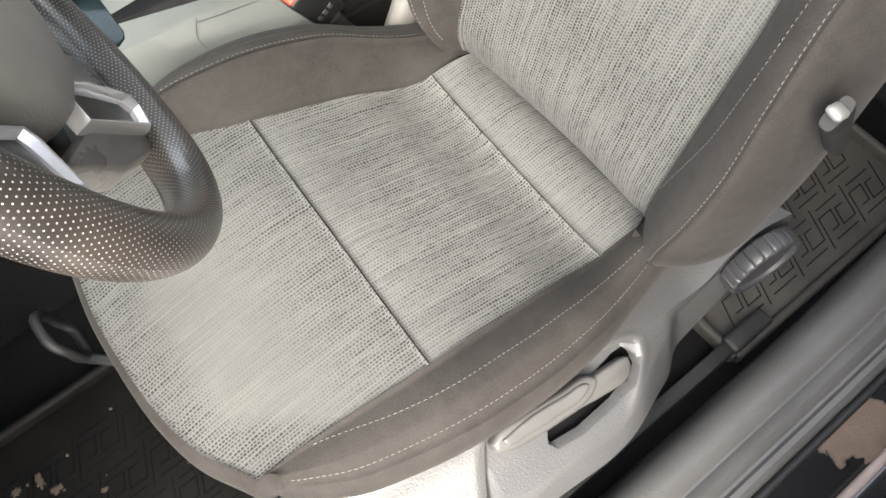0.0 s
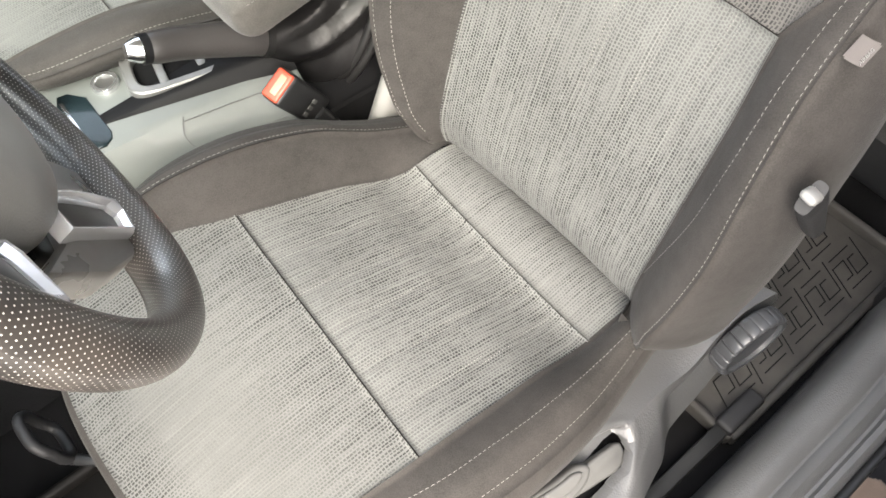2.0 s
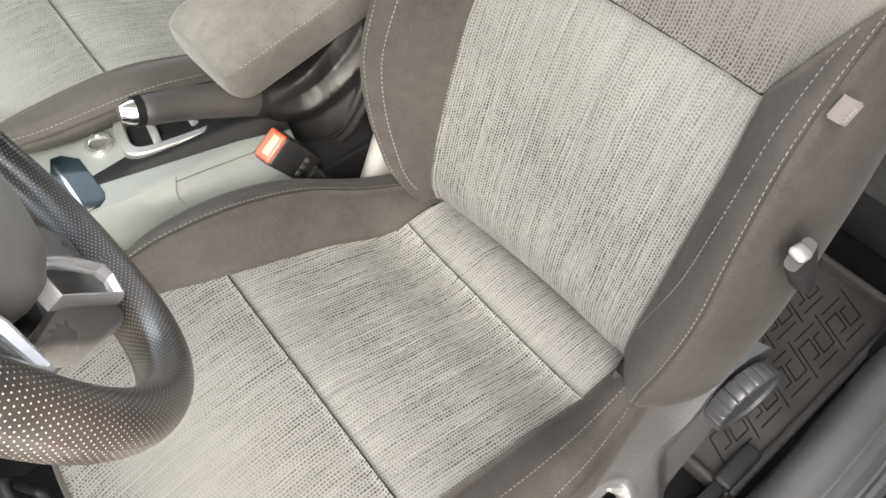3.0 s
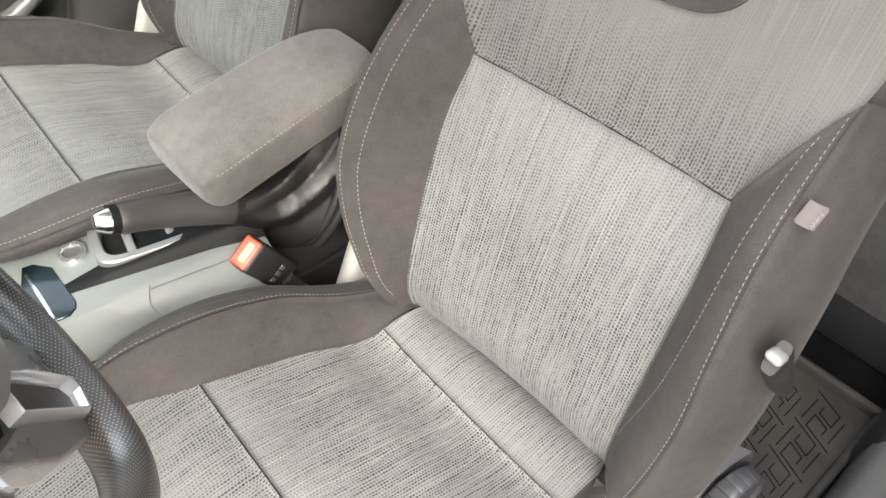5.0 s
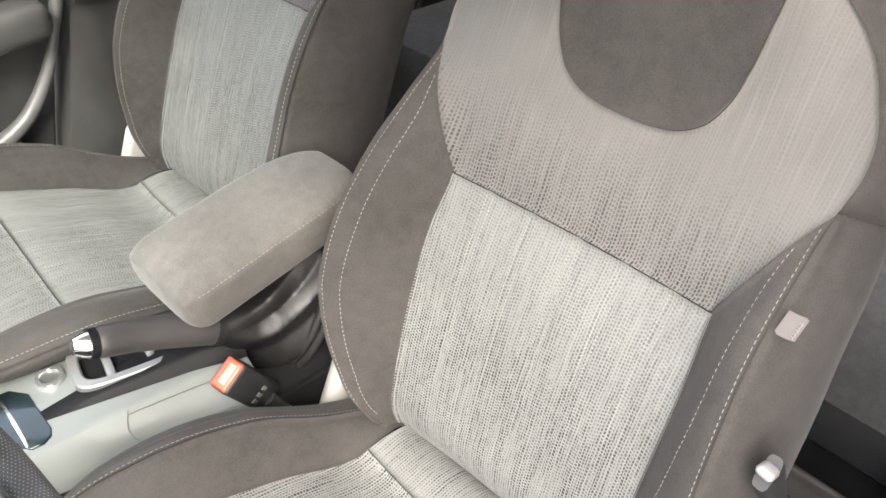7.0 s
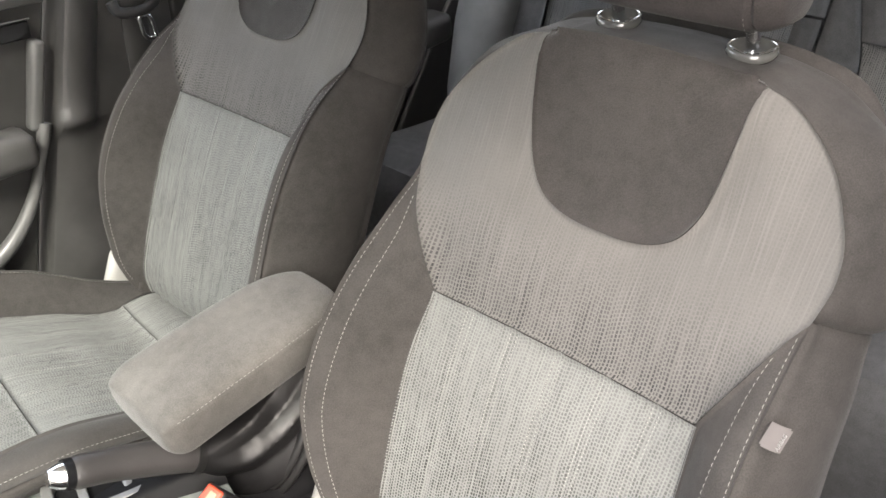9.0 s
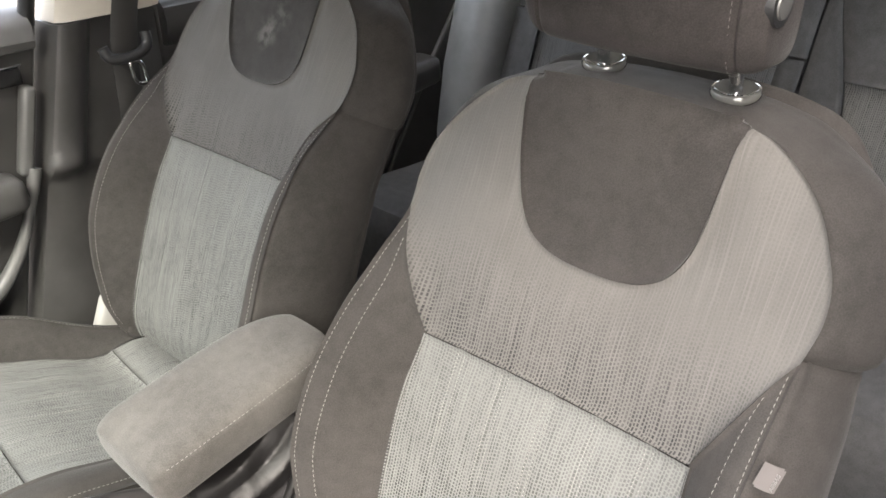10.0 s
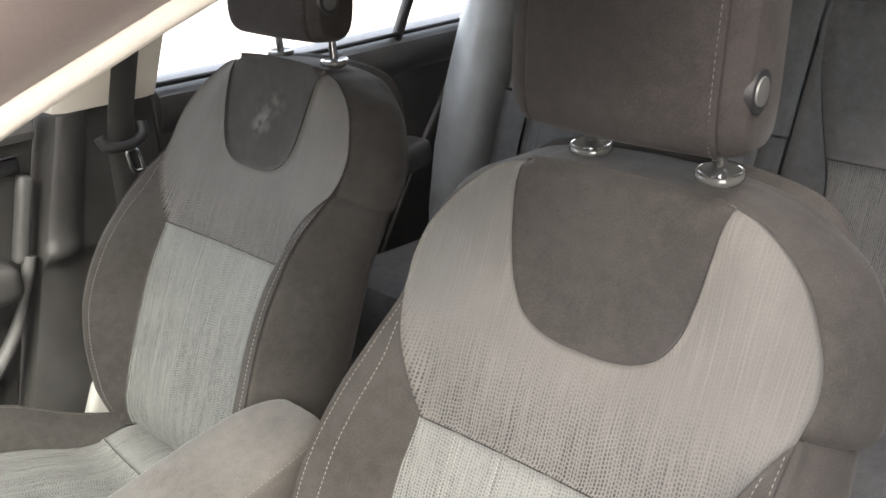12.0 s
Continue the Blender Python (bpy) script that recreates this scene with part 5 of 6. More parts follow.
def rubber_mat(name, x0, x1, y0, y1, z, cell, label, bar=0.019, shade=None):
    """A moulded mat with a raised rim and a maze of hooks, laid on as thin dark strips."""
    mat = thing(name, ((x0 + x1) / 2, (y0 + y1) / 2, z), label, "floor mat", "rubber mats")
    shade = shade or RUBBER
    base = rbox((x1 - x0, y1 - y0, 0.008), pose((x0 + x1) / 2, (y0 + y1) / 2, z + 0.004), 0.003, 2)
    part("mat_base", base, shade, mat, "black rubber mat base")
    for sx, sy, cx, cy in ((x1 - x0, 0.014, (x0 + x1) / 2, y0), (x1 - x0, 0.014, (x0 + x1) / 2, y1), (0.014, y1 - y0, x0, (y0 + y1) / 2), (0.014, y1 - y0, x1, (y0 + y1) / 2)):
        part("mat_rim", rbox((sx, sy, 0.030), pose(cx, cy, z + 0.015), 0.006, 3), shade, mat, "raised rubber rim")
    verts, faces = [], []
    wd, hh = cell * bar, 0.0006
    # two hooks that hold each other, and a line above and below them; the columns lean
    hook = [[(0.06, 0.04), (0.06, 0.70), (0.44, 0.70), (0.44, 0.34), (0.24, 0.34)], [(0.94, 0.96), (0.94, 0.30), (0.56, 0.30), (0.56, 0.66), (0.76, 0.66)],
            [(0.10, 0.87), (0.76, 0.87)], [(0.24, 0.14), (0.90, 0.14)]]
    lean, half = 0.42, (y0 + y1) / 2
    for i in range(-int((y1 - y0) * lean / cell) - 1, int((x1 - x0) / cell) + 1):
        for j in range(int((y1 - y0 - 0.03) / cell)):
            for line in hook:
                pts = []
                for a, b in line:
                    py = y0 + 0.022 + (j + b) * cell
                    px = x0 + 0.022 + (i + a + 0.5 * (j % 2)) * cell + lean * (py - y0)
                    pts.append((px, py))
                if min(p[0] for p in pts) < x0 + 0.016 or max(p[0] for p in pts) > x1 - 0.016:
                    continue
                for (ax, ay), (bx, by) in zip(pts, pts[1:]):
                    d = np.array([bx - ax, by - ay])
                    d /= np.linalg.norm(d)
                    across, ends = np.array([-d[1], d[0]]) * wd, d * wd
                    k = len(verts)
                    for zz, inset in ((z + 0.008, 1.0), (z + 0.008 + hh, 0.8)):
                        for q, f, g in (((ax, ay), -1, -1), ((bx, by), 1, -1), ((bx, by), 1, 1), ((ax, ay), -1, 1)):
                            c = np.array(q) + ends * f * inset + across * g * inset
                            verts.append((c[0], c[1], zz))
                    faces.extend([(k + 4, k + 5, k + 6, k + 7), (k, k + 1, k + 5, k + 4), (k + 1, k + 2, k + 6, k + 5), (k + 2, k + 3, k + 7, k + 6), (k + 3, k, k + 4, k + 7)])
    mesh = bpy.data.meshes.new("maze")
    mesh.from_pydata(verts, [], faces)
    # near-black strips put the shade of the pressed grooves into colour
    tagged(part("maze_pattern", mesh, CARPET, mat, "thin dark strips drawn for the shaded grooves of the maze pattern"), kind="stuff")
    return mat


front_mat = rubber_mat("front_mat", -1.05, -0.50, -0.26, 0.235, 0.084, 0.070, "black rubber front floor mat, muddy, with a raised maze pattern")
rubber_mat("rear_mat", 0.14, 0.60, -0.335, 0.10, 0.084, 0.076, "dusty grey rubber rear floor mat with a raised maze pattern", 0.013, shade=MAT_DUST)
rng = random.Random(4)
for cx, cy, r in ((-0.609, 0.180, 0.0028), (-0.689, 0.159, 0.0026), (-0.562, 0.043, 0.0024), (-0.751, 0.157, 0.0028), (-0.715, 0.118, 0.0022), (-0.66, 0.10, 0.0016)):
    bm = bmesh.new()
    bmesh.ops.create_icosphere(bm, subdivisions=1, radius=r)
    for v in bm.verts:
        v.co = Vector((cx + v.co.x * rng.uniform(0.7, 1.3), cy + v.co.y * rng.uniform(0.7, 1.3), 0.0932 + v.co.z * 0.5))
    tagged(part("dirt_crumb", bm, MUD), "dried pale mud crumb on the front mat", "dirt", "mud crumbs")
# thin scabs of dried mud
for cx, cy, rx, ry in ((-0.735, 0.151, 0.006, 0.012), (-0.722, 0.126, 0.009, 0.007), (-0.768, 0.158, 0.008, 0.006), (-0.672, 0.084, 0.006, 0.004)):
    rings = []
    b = np.linspace(0, 2 * np.pi, 28, endpoint=False)
    edge = np.array([rng.uniform(0.50, 1.25) for _ in b])
    for k, h in ((1.0, 0.0), (0.9, 0.0010), (0.5, 0.0014), (0.08, 0.0012)):
        rings.append(np.stack([cx + rx * k * edge * np.cos(b), cy + ry * k * edge * np.sin(b), np.full(28, 0.0922 + h)], 1))
    tagged(part("mud_patch", loft(rings), MUD), "thin scab of dried pale mud on the front mat", "dirt", "mud patches")

# driver's side: pillar between the doors, roof rail and front pillar
PIL = []
for z, x0, x1, y0 in ((0.10, 0.46, 0.80, -0.335), (0.22, 0.47, 0.79, -0.340), (0.40, 0.50, 0.76, -0.365), (0.70, 0.52, 0.72, -0.375), (1.0, 0.50, 0.66, -0.315), (1.30, 0.46, 0.58, -0.21)):
    PIL.append([(x0, y0 - 0.10, z), (x0, y0 - 0.02, z), (x0 + 0.03, y0, z), (x1 - 0.03, y0, z), (x1, y0 - 0.02, z), (x1, y0 - 0.10, z)])
# blacker than its charcoal plastic: the pillar's shade is put into the colour
setting("pillar_2", swept(PIL), SHADE_BLACK, "plastic trim on the driver-side door pillar, shade put into its black", "pillar")
rail = spline([(-1.15, -0.335, 0.93), (-0.80, -0.285, 1.10), (-0.50, -0.236, 1.222), (-0.366, -0.212, 1.275), (-0.20, -0.195, 1.325), (0.1, -0.18, 1.365), (0.7, -0.18, 1.375), (1.3, -0.2, 1.33)], 60)
d = np.gradient(rail, axis=0)
d /= np.linalg.norm(d, axis=1, keepdims=True)
rings = []
for p, t in zip(rail, d):
    up = np.cross(np.array([0, 1.0, 0]), t)
    up = up if up[2] > 0 else -up
    rings.append([tuple(p + np.array([0, 1.0, 0]) * a + up * b) for a, b in ((0.0, 0.0), (0.018, -0.003), (0.05, 0.0), (0.06, 0.02), (0.05, 0.08), (0.0, 0.095), (-0.03, 0.07), (-0.024, 0.03), (-0.010, 0.008))])
setting("roof_rail_1", swept(rings), TAUPE, "taupe trim of the driver-side front pillar and roof rail", "pillar")
# beige strip that paints the sky's reflection on the rail's weatherstrip
setting("rail_seal_glint", tube([tuple(p + np.array([0, 0.004, -0.003])) for p in rail], 0.0045, 12), BEIGE, "pale strip for the sky's reflection along the roof rail seal", "seal")
roof_rows = []
for y, z in ((-0.17, 1.375), (-0.05, 1.395), (0.16, 1.408), (0.36, 1.412), (0.56, 1.408), (0.77, 1.395), (0.90, 1.375)):
    roof_rows.append((y, z))
sec = roof_rows + [(y, z + 0.03) for y, z in roof_rows[::-1]]
setting("roof", extrude_x(sec, -0.32, 1.55, 8, lambda x: (0, -0.09 * max(0, (x - 0.9)) ** 2 - 0.16 * max(0, -x) ** 1.3)), BEIGE, "pale fabric headliner", "ceiling")
rail2 = rail * np.array([1, -1, 1]) + np.array([0, 0.725, 0])
rings = []
for p, t in zip(rail2, d):
    up = np.cross(np.array([0, 1.0, 0]), t)
    up = up if up[2] > 0 else -up
    rings.append([tuple(p + np.array([0, -1.0, 0]) * a + up * b) for a, b in ((0.0, 0.0), (0.05, 0.0), (0.06, 0.02), (0.05, 0.09), (0.0, 0.095), (-0.03, 0.07), (-0.024, 0.03))])
setting("roof_rail_2", swept(rings), BEIGE, "pale trim of the passenger-side roof rail", "pillar")

# windscreen of pale green laminated glass
rings = [[(-1.15, y, 0.945), (-1.145, y, 0.940), (-0.335, y, 1.335), (-0.34, y, 1.340)] for y in np.linspace(-0.26, 0.98, 9)]
screen = setting("window_1", loft(rings), TINTED, "pale green laminated windscreen", "windscreen")

# passenger's side: door pillar with its belt
low, up_trim = [], []
for z in np.concatenate([np.linspace(0.09, 0.66, 8), np.linspace(0.675, 0.75, 12), np.linspace(0.78, 0.955, 6)]):
    x0 = 0.012 + (z - 0.45) * 0.27 - (0.03 if z < 0.3 else 0.0) * (0.3 - z) * 4
    bulge = 0.016 * (1 / (1 + math.exp(-(z - 0.700) / 0.007))) + 0.010 * math.exp(-((z - 0.712) / 0.022) ** 2)
    y = 1.066 - 0.05 * (z - 0.5) * 0.2 - bulge
    xe = 0.150 + max(0.0, z - 0.716) * 0.25
    low.append([(x0, 1.13, z), (x0, y + 0.022, z), (x0 + 0.008, y + 0.006, z), (x0 + 0.022, y, z), (xe - 0.020, y + 0.002, z), (xe, y + 0.010, z), (xe + 0.014, 1.072, z), (0.30, 1.074, z), (0.345, 1.076, z), (0.352, 1.09, z), (0.352, 1.13, z)])
pillar = setting("pillar_1", swept(low), DOOR_PLASTIC, "charcoal plastic lower trim of the passenger-side door pillar", "pillar")
for z in np.linspace(0.957, 1.36, 10):
    x0 = 0.150 + (z - 0.957) * 0.10
    x1 = 0.352 + (z - 0.957) * 0.10
    y = 1.050 - (z - 0.957) * 0.40
    up_trim.append([(x0, y + 0.06, z), (x0 + 0.004, y + 0.012, z), (x0 + 0.02, y, z), (x1 - 0.03, y, z), (x1 - 0.004, y + 0.010, z), (x1, y + 0.06, z)])
setting("pillar_top_1", swept(up_trim), BEIGE, "beige upper trim of the passenger-side door pillar", "pillar")
belt = thing("seat_belt", (0.27, 1.03, 0.955), "black seat belt hanging on the pillar with a chrome tongue", "seat belt")
web = spline([(0.308, 0.955, 1.20), (0.284, 0.990, 1.09), (0.266, 1.005, 1.00), (0.247, 1.010, 0.91), (0.242, 1.012, 0.80), (0.242, 1.014, 0.55), (0.242, 1.016, 0.30)], 40)
rings = []
for p in web:
    rings.append([(p[0] - 0.024, p[1] + 0.004, p[2] + 0.004), (p[0] - 0.012, p[1] - 0.0015, p[2]), (p[0] + 0.012, p[1] - 0.0015, p[2]), (p[0] + 0.024, p[1] + 0.004, p[2]),
                  (p[0] + 0.024, p[1] + 0.0055, p[2]), (p[0], p[1] + 0.002, p[2]), (p[0] - 0.024, p[1] + 0.0055, p[2] + 0.004)])
part("webbing", swept(rings), WEBBING, belt, "black woven belt webbing")
part("belt_guide", rbox((0.075, 0.020, 0.09), pose(0.313, 0.955, 1.205, 18, 0, 0), 0.008, 3), BEIGE, belt, "beige belt guide")
hook = tube(spline([(0.200, 1.000, 0.916), (0.206, 0.996, 0.900), (0.230, 0.990, 0.894), (0.262, 0.990, 0.898), (0.278, 0.993, 0.908), (0.281, 0.998, 0.930)], 30), 0.0095, 14)
tongue = part("tongue_grip", hook, BLACK_PLASTIC, belt, "black plastic tongue grip")
a = np.linspace(0, 2 * np.pi, 40, endpoint=False)
lp = np.stack([0.251 + 0.011 * np.sign(np.cos(a)) * np.abs(np.cos(a)) ** 0.5 + 0.006 * np.sin(a) * -1, np.full(40, 0.986), 0.866 + 0.021 * np.sign(np.sin(a)) * np.abs(np.sin(a)) ** 0.5], 1)
part("tongue_plate", tube(lp, 0.0040, 12, True, up=(0, 1, 0)), CHROME, tongue, "chrome belt tongue")

# front passenger door: panel, padded top, pull column, armrest, pocket
door = thing("door_1", (-0.4, 1.09, 0.15), "charcoal plastic front passenger door trim", "door", kind="structure")


def door_edge(z):
    return 0.000 + (z - 0.45) * 0.27


rings = [[(-1.1, 1.085, z), (-1.1, 1.15, z), (door_edge(z), 1.15, z), (door_edge(z), 1.095, z), (door_edge(z) - 0.006, 1.086, z), (door_edge(z) - 0.02, 1.082, z)] for z in np.linspace(0.16, 0.955, 12)]
part("door_panel", swept(rings), DOOR_PLASTIC, door, "charcoal grained door panel")
sec = [(1.15, 0.93), (1.078, 0.918), (1.060, 0.924), (1.052, 0.938), (1.056, 0.962), (1.075, 0.980), (1.10, 0.986), (1.15, 0.986)]
part("door_top_pad", extrude_x(sec, -1.1, 0.115, 12), SATIN_GREY, door, "satin dark grey padded door top")
part("pull_column", rbox((0.024, 0.030, 0.158), pose(0.0695, 1.070, 0.787, 0, 15, 0), 0.008, 3), SATIN_GREY, door, "satin grey pull column")
part("trim_strip", rbox((0.30, 0.012, 0.032), pose(-0.068, 1.066, 0.884, 0, 0, 0), 0.004, 3), PIANO_BLACK, door, "glossy dark trim strip")
part("strip_edge", rbox((0.30, 0.006, 0.004), pose(-0.066, 1.060, 0.902), 0.0015, 2), CHROME, door, "thin chrome strip edge")
part("door_armrest", rbox((0.60, 0.075, 0.066), pose(-0.268, 1.045, 0.683, 0, -3, 0), 0.022, 4), DOOR_PLASTIC, door, "charcoal padded door armrest")
curve = spline([(0.064, 1.062, 0.722), (0.057, 1.060, 0.700), (0.040, 1.060, 0.655), (0.003, 1.060, 0.581), (-0.050, 1.060, 0.520), (-0.16, 1.060, 0.47)], 30)
part("pocket_edge", tube(curve, np.interp(np.linspace(0, 1, 30), [0, 0.2, 1], [0.013, 0.009, 0.018]), 14), SATIN_GREY, door, "satin grey door pocket edge")
part("door_lower", rbox((0.9, 0.05, 0.32), pose(-0.52, 1.065, 0.34), 0.02, 3), DOOR_PLASTIC, door, "charcoal door pocket")
part("window_post", tube([(0.118, 1.085, 0.96), (0.135, 1.03, 1.12), (0.15, 0.97, 1.27)], 0.014, 12), BLACK_PLASTIC, door, "black window frame post")
pane = tagged(part("window_pane", rbox((1.0, 0.004, 0.42), pose(-0.42, 1.055, 1.16, 22, 0, 0), 0), GLASS, door, "clear side window glass"))
pane.visible_shadow = False

# rear passenger door
door2 = thing("door_2", (0.85, 1.10, 0.15), "charcoal plastic rear door trim with an armrest", "door", kind="structure")
part("door_panel", rbox((0.93, 0.05, 0.82), pose(0.82, 1.115, 0.545), 0.015, 3), DOOR_PLASTIC, door2, "charcoal grained door panel")
sec = [(1.15, 0.88), (1.088, 0.87), (1.072, 0.885), (1.064, 0.915), (1.070, 0.945), (1.090, 0.962), (1.15, 0.970)]
part("door_top_pad", extrude_x(sec, 0.362, 1.32, 16, lambda x: (-0.03 * max(0, x - 0.9), 0.03 * max(0, x - 0.7))), DOOR_PLASTIC, door2, "charcoal padded door top")
part("door_inset", rbox((0.34, 0.02, 0.055), pose(0.56, 1.082, 0.835), 0.012, 3), BLACK_PLASTIC, door2, "black handle recess")
part("recess_edge", tube(spline([(0.42, 1.066, 0.80), (0.40, 1.066, 0.835), (0.42, 1.066, 0.868), (0.60, 1.066, 0.874), (0.74, 1.066, 0.868)], 24), 0.004, 10), SATIN_GREY, door2, "satin grey recess edge")
part("door_armrest", rbox((0.52, 0.085, 0.07), pose(0.80, 1.060, 0.655, 0, -6, 0), 0.02, 4), DOOR_PLASTIC, door2, "charcoal door armrest")
part("pull_edge", tube(spline([(1.215, 1.066, 0.900), (1.150, 1.070, 0.800), (1.070, 1.072, 0.690), (0.99, 1.074, 0.560), (0.925, 1.076, 0.455), (0.82, 1.078, 0.22)], 30), 0.006, 12), SATIN_GREY, door2, "satin grey pull edge")
part("window_post", tube([(1.005, 1.085, 0.96), (1.03, 1.04, 1.10), (1.05, 0.97, 1.27)], 0.014, 12), BLACK_PLASTIC, door2, "black window divider")
part("window_seal", tube([(0.36, 1.078, 0.968), (0.80, 1.078, 0.970), (1.30, 1.066, 0.985)], 0.006, 10), BLACK_PLASTIC, door2, "black window seal")
pane = part("window_pane", rbox((0.95, 0.004, 0.42), pose(0.84, 1.05, 1.165, 22, 0, 0), 0), GLASS, door2, "clear side window glass")
pane.visible_shadow = False
setting("pillar_3", swept([[(1.22 + k, 1.12 - k * 0.6, 0.95 + k), (1.25 + k, 1.02 - k * 0.6, 0.95 + k), (1.55 + k * 0.4, 0.98 - k * 0.5, 0.95 + k), (1.60, 1.12 - k * 0.6, 0.95 + k)] for k in (0.0, 0.1, 0.2, 0.3, 0.42)]),
        BEIGE, "beige rear roof pillar trim", "pillar")
setting("wall_rear", rbox((0.05, 1.5, 0.9), pose(1.62, 0.36, 0.5), 0.02), DOOR_PLASTIC, "dark rear bulkhead", "wall")
setting("parcel_shelf", rbox((0.4, 1.4, 0.03), pose(1.45, 0.36, 1.02), 0.01), REAR_CLOTH, "dark parcel shelf", "shelf")
setting("wall_front", rbox((0.06, 1.55, 0.75), pose(-1.36, 0.36, 0.42), 0.02), DOOR_PLASTIC, "dark front bulkhead", "wall")
dash = []
for y in (-0.38, -0.2, 0.0, 0.36, 0.72, 0.92, 1.08):
    dash.append([(-1.35, y, 0.55), (-1.00, y, 0.52), (-0.88, y, 0.62), (-0.84, y, 0.78), (-0.88, y, 0.90), (-1.00, y, 0.95), (-1.20, y, 0.93), (-1.35, y, 0.90)])
setting("dashboard", swept(dash), BLACK_PLASTIC, "black grained dashboard", "dashboard")

# ---- rear bench ----
bench = thing("rear_bench", (0.95, 0.36, 0.085), "dark rear bench seat with grey striped inlays", "car seat")


def bench_back(y0, y1, z0, z1, lift, n=14, round_by=0.02):
    """A padded panel on the leaning rear backrest."""
    s, t = np.meshgrid(np.linspace(0, 1, n), np.linspace(0, 1, n))
    y, z = y0 + (y1 - y0) * s, z0 + (z1 - z0) * t
    x = 1.065 + (z - 0.5) * 0.36
    g = np.stack([x - lift, y, z + 0 * lift], -1)
    return g


def padded(name, y0, y1, z0, z1, lift, material, parent, tag):
    g = bench_back(y0, y1, z0, z1, lift, 26)
    g = puffed(g, (1, 1, 1, 1), 0.016, 0.008)
    uv = np.stack([g[..., 1], 1.0 - g[..., 2]], -1)
    return part(name, sheet([(g, uv)]), material, parent, tag)


base = []
for z in (0.40, 0.55, 0.8, 1.05, 1.10, 1.12):
    x = 1.065 + (z - 0.5) * 0.36 + (0.03 if z > 1.08 else 0.004)
    base.append([(x, -0.33, z), (x, 1.05, z), (x + 0.14, 1.05, z), (x + 0.14, -0.33, z)])
bb = part("bench_backrest", swept(base), REAR_CLOTH, bench, "dark cloth rear backrest")
for y0, y1 in ((0.177, 0.445), (0.452, 0.860)):
    padded("upper_pad", y0, y1, 0.845, 1.09, 0.030, REAR_CLOTH, bb, "dark upper backrest pad")
    wide = y1 - y0
    padded("bolster_pad", y0, y0 + wide * 0.18, 0.50, 0.842, 0.036, REAR_CLOTH, bb, "dark backrest side pad")
    padded("bolster_pad", y1 - wide * 0.18, y1, 0.50, 0.842, 0.036, REAR_CLOTH, bb, "dark backrest side pad")
    padded("striped_inlay", y0 + wide * 0.185, y1 - wide * 0.185, 0.50, 0.842, 0.026, CLOTH_REAR, bb, "grey striped cloth inlay")
# the seat behind the driver: a side pad with a bowed edge, a plain pad above and a striped inlay below
BOW = hermite([0.48, 0.60, 0.80, 0.84, 0.90, 0.97, 1.04, 1.10], [0.075, 0.088, 0.092, 0.106, 0.128, 0.150, 0.160, 0.160])
for nm, a, b, z0, z1, lift, stuff_mat, tag in (("bolster_pad", BOW, lambda z: 0.170 + 0 * z, 0.50, 1.09, 0.036, REAR_CLOTH, "dark backrest side pad with a bowed edge"),
                                              ("upper_pad", lambda z: -0.33 + 0 * z, BOW, 0.821, 1.09, 0.031, REAR_CLOTH, "dark upper backrest pad"),
                                              ("striped_inlay", lambda z: -0.33 + 0 * z, BOW, 0.50, 0.818, 0.027, CLOTH_REAR, "dark grey striped cloth inlay")):
    sg, tg = np.meshgrid(np.linspace(0, 1, 40), np.linspace(0, 1, 40))
    zg = z0 + (z1 - z0) * tg
    yg = a(zg) + (b(zg) - a(zg)) * sg
    g = puffed(np.stack([1.065 + (zg - 0.5) * 0.36 - lift, yg, zg], -1), (1, 1, 1, 1), 0.016, 0.008)
    part(nm, sheet([(g, np.stack([g[..., 1], 1.0 - g[..., 2]], -1))]), stuff_mat, bb, tag)
zz = np.linspace(0.52, 1.06, 120)
for gap in (0.006, 0.026):
    seam = np.stack([1.065 + (zz - 0.5) * 0.36 - 0.0345, BOW(zz) + gap + 0.006, zz], 1)
    tagged(part("seam_stitching", stitches([(seam, np.repeat([[-0.94, 0, 0.34]], 120, 0))]), DARK_THREAD, bb, "sewn grey thread"), kind="stuff")
side = []
for z, x, w in ((0.42, 1.00, 0.05), (0.55, 1.01, 0.075), (0.70, 1.045, 0.085), (0.85, 1.09, 0.085), (1.0, 1.14, 0.075), (1.10, 1.18, 0.05)):
    b = np.linspace(0, 2 * np.pi, 20, endpoint=False)
    side.append(np.stack([x + 0.06 + 0.085 * np.cos(b), 0.945 + w * np.sin(b), np.full(20, z)], 1))
part("side_bolster", swept(side), SATIN_CLOTH, bench, "satin grey padded side bolster")
for y0, y1 in ((-0.33, 0.33), (0.34, 1.04)):
    rings = []
    for y in np.linspace(y0, y1, 14):
        e = min(y - y0, y1 - y)
        k = 1 - 0.25 * max(0, 1 - e / 0.04) ** 2
        rings.append([(1.12, y, 0.20), (1.10, y, 0.455 * k + 0.02), (0.90, y, 0.462 * k + 0.02), (0.74, y, 0.478 * k + 0.015), (0.690, y, 0.470 * k + 0.01), (0.668, y, 0.445), (0.664, y, 0.40), (0.685, y, 0.20)])
    part("bench_cushion", swept(rings), REAR_CLOTH, bench, "dark cloth rear cushion")
part("bench_base", rbox((0.42, 1.36, 0.14), pose(0.90, 0.36, 0.15), 0.02), BLACK_PLASTIC, bench, "black bench base")

# ---- centre console ----
console = thing("centre_console", (-0.3, 0.42, 0.085), "grey-green plastic centre console between the front seats", "console")
TOPZ = 0.478
EDGE_TOP = hermite([-0.86, -0.36, -0.25, -0.14, 0.16], [0.400, 0.386, 0.372, 0.356, 0.350])
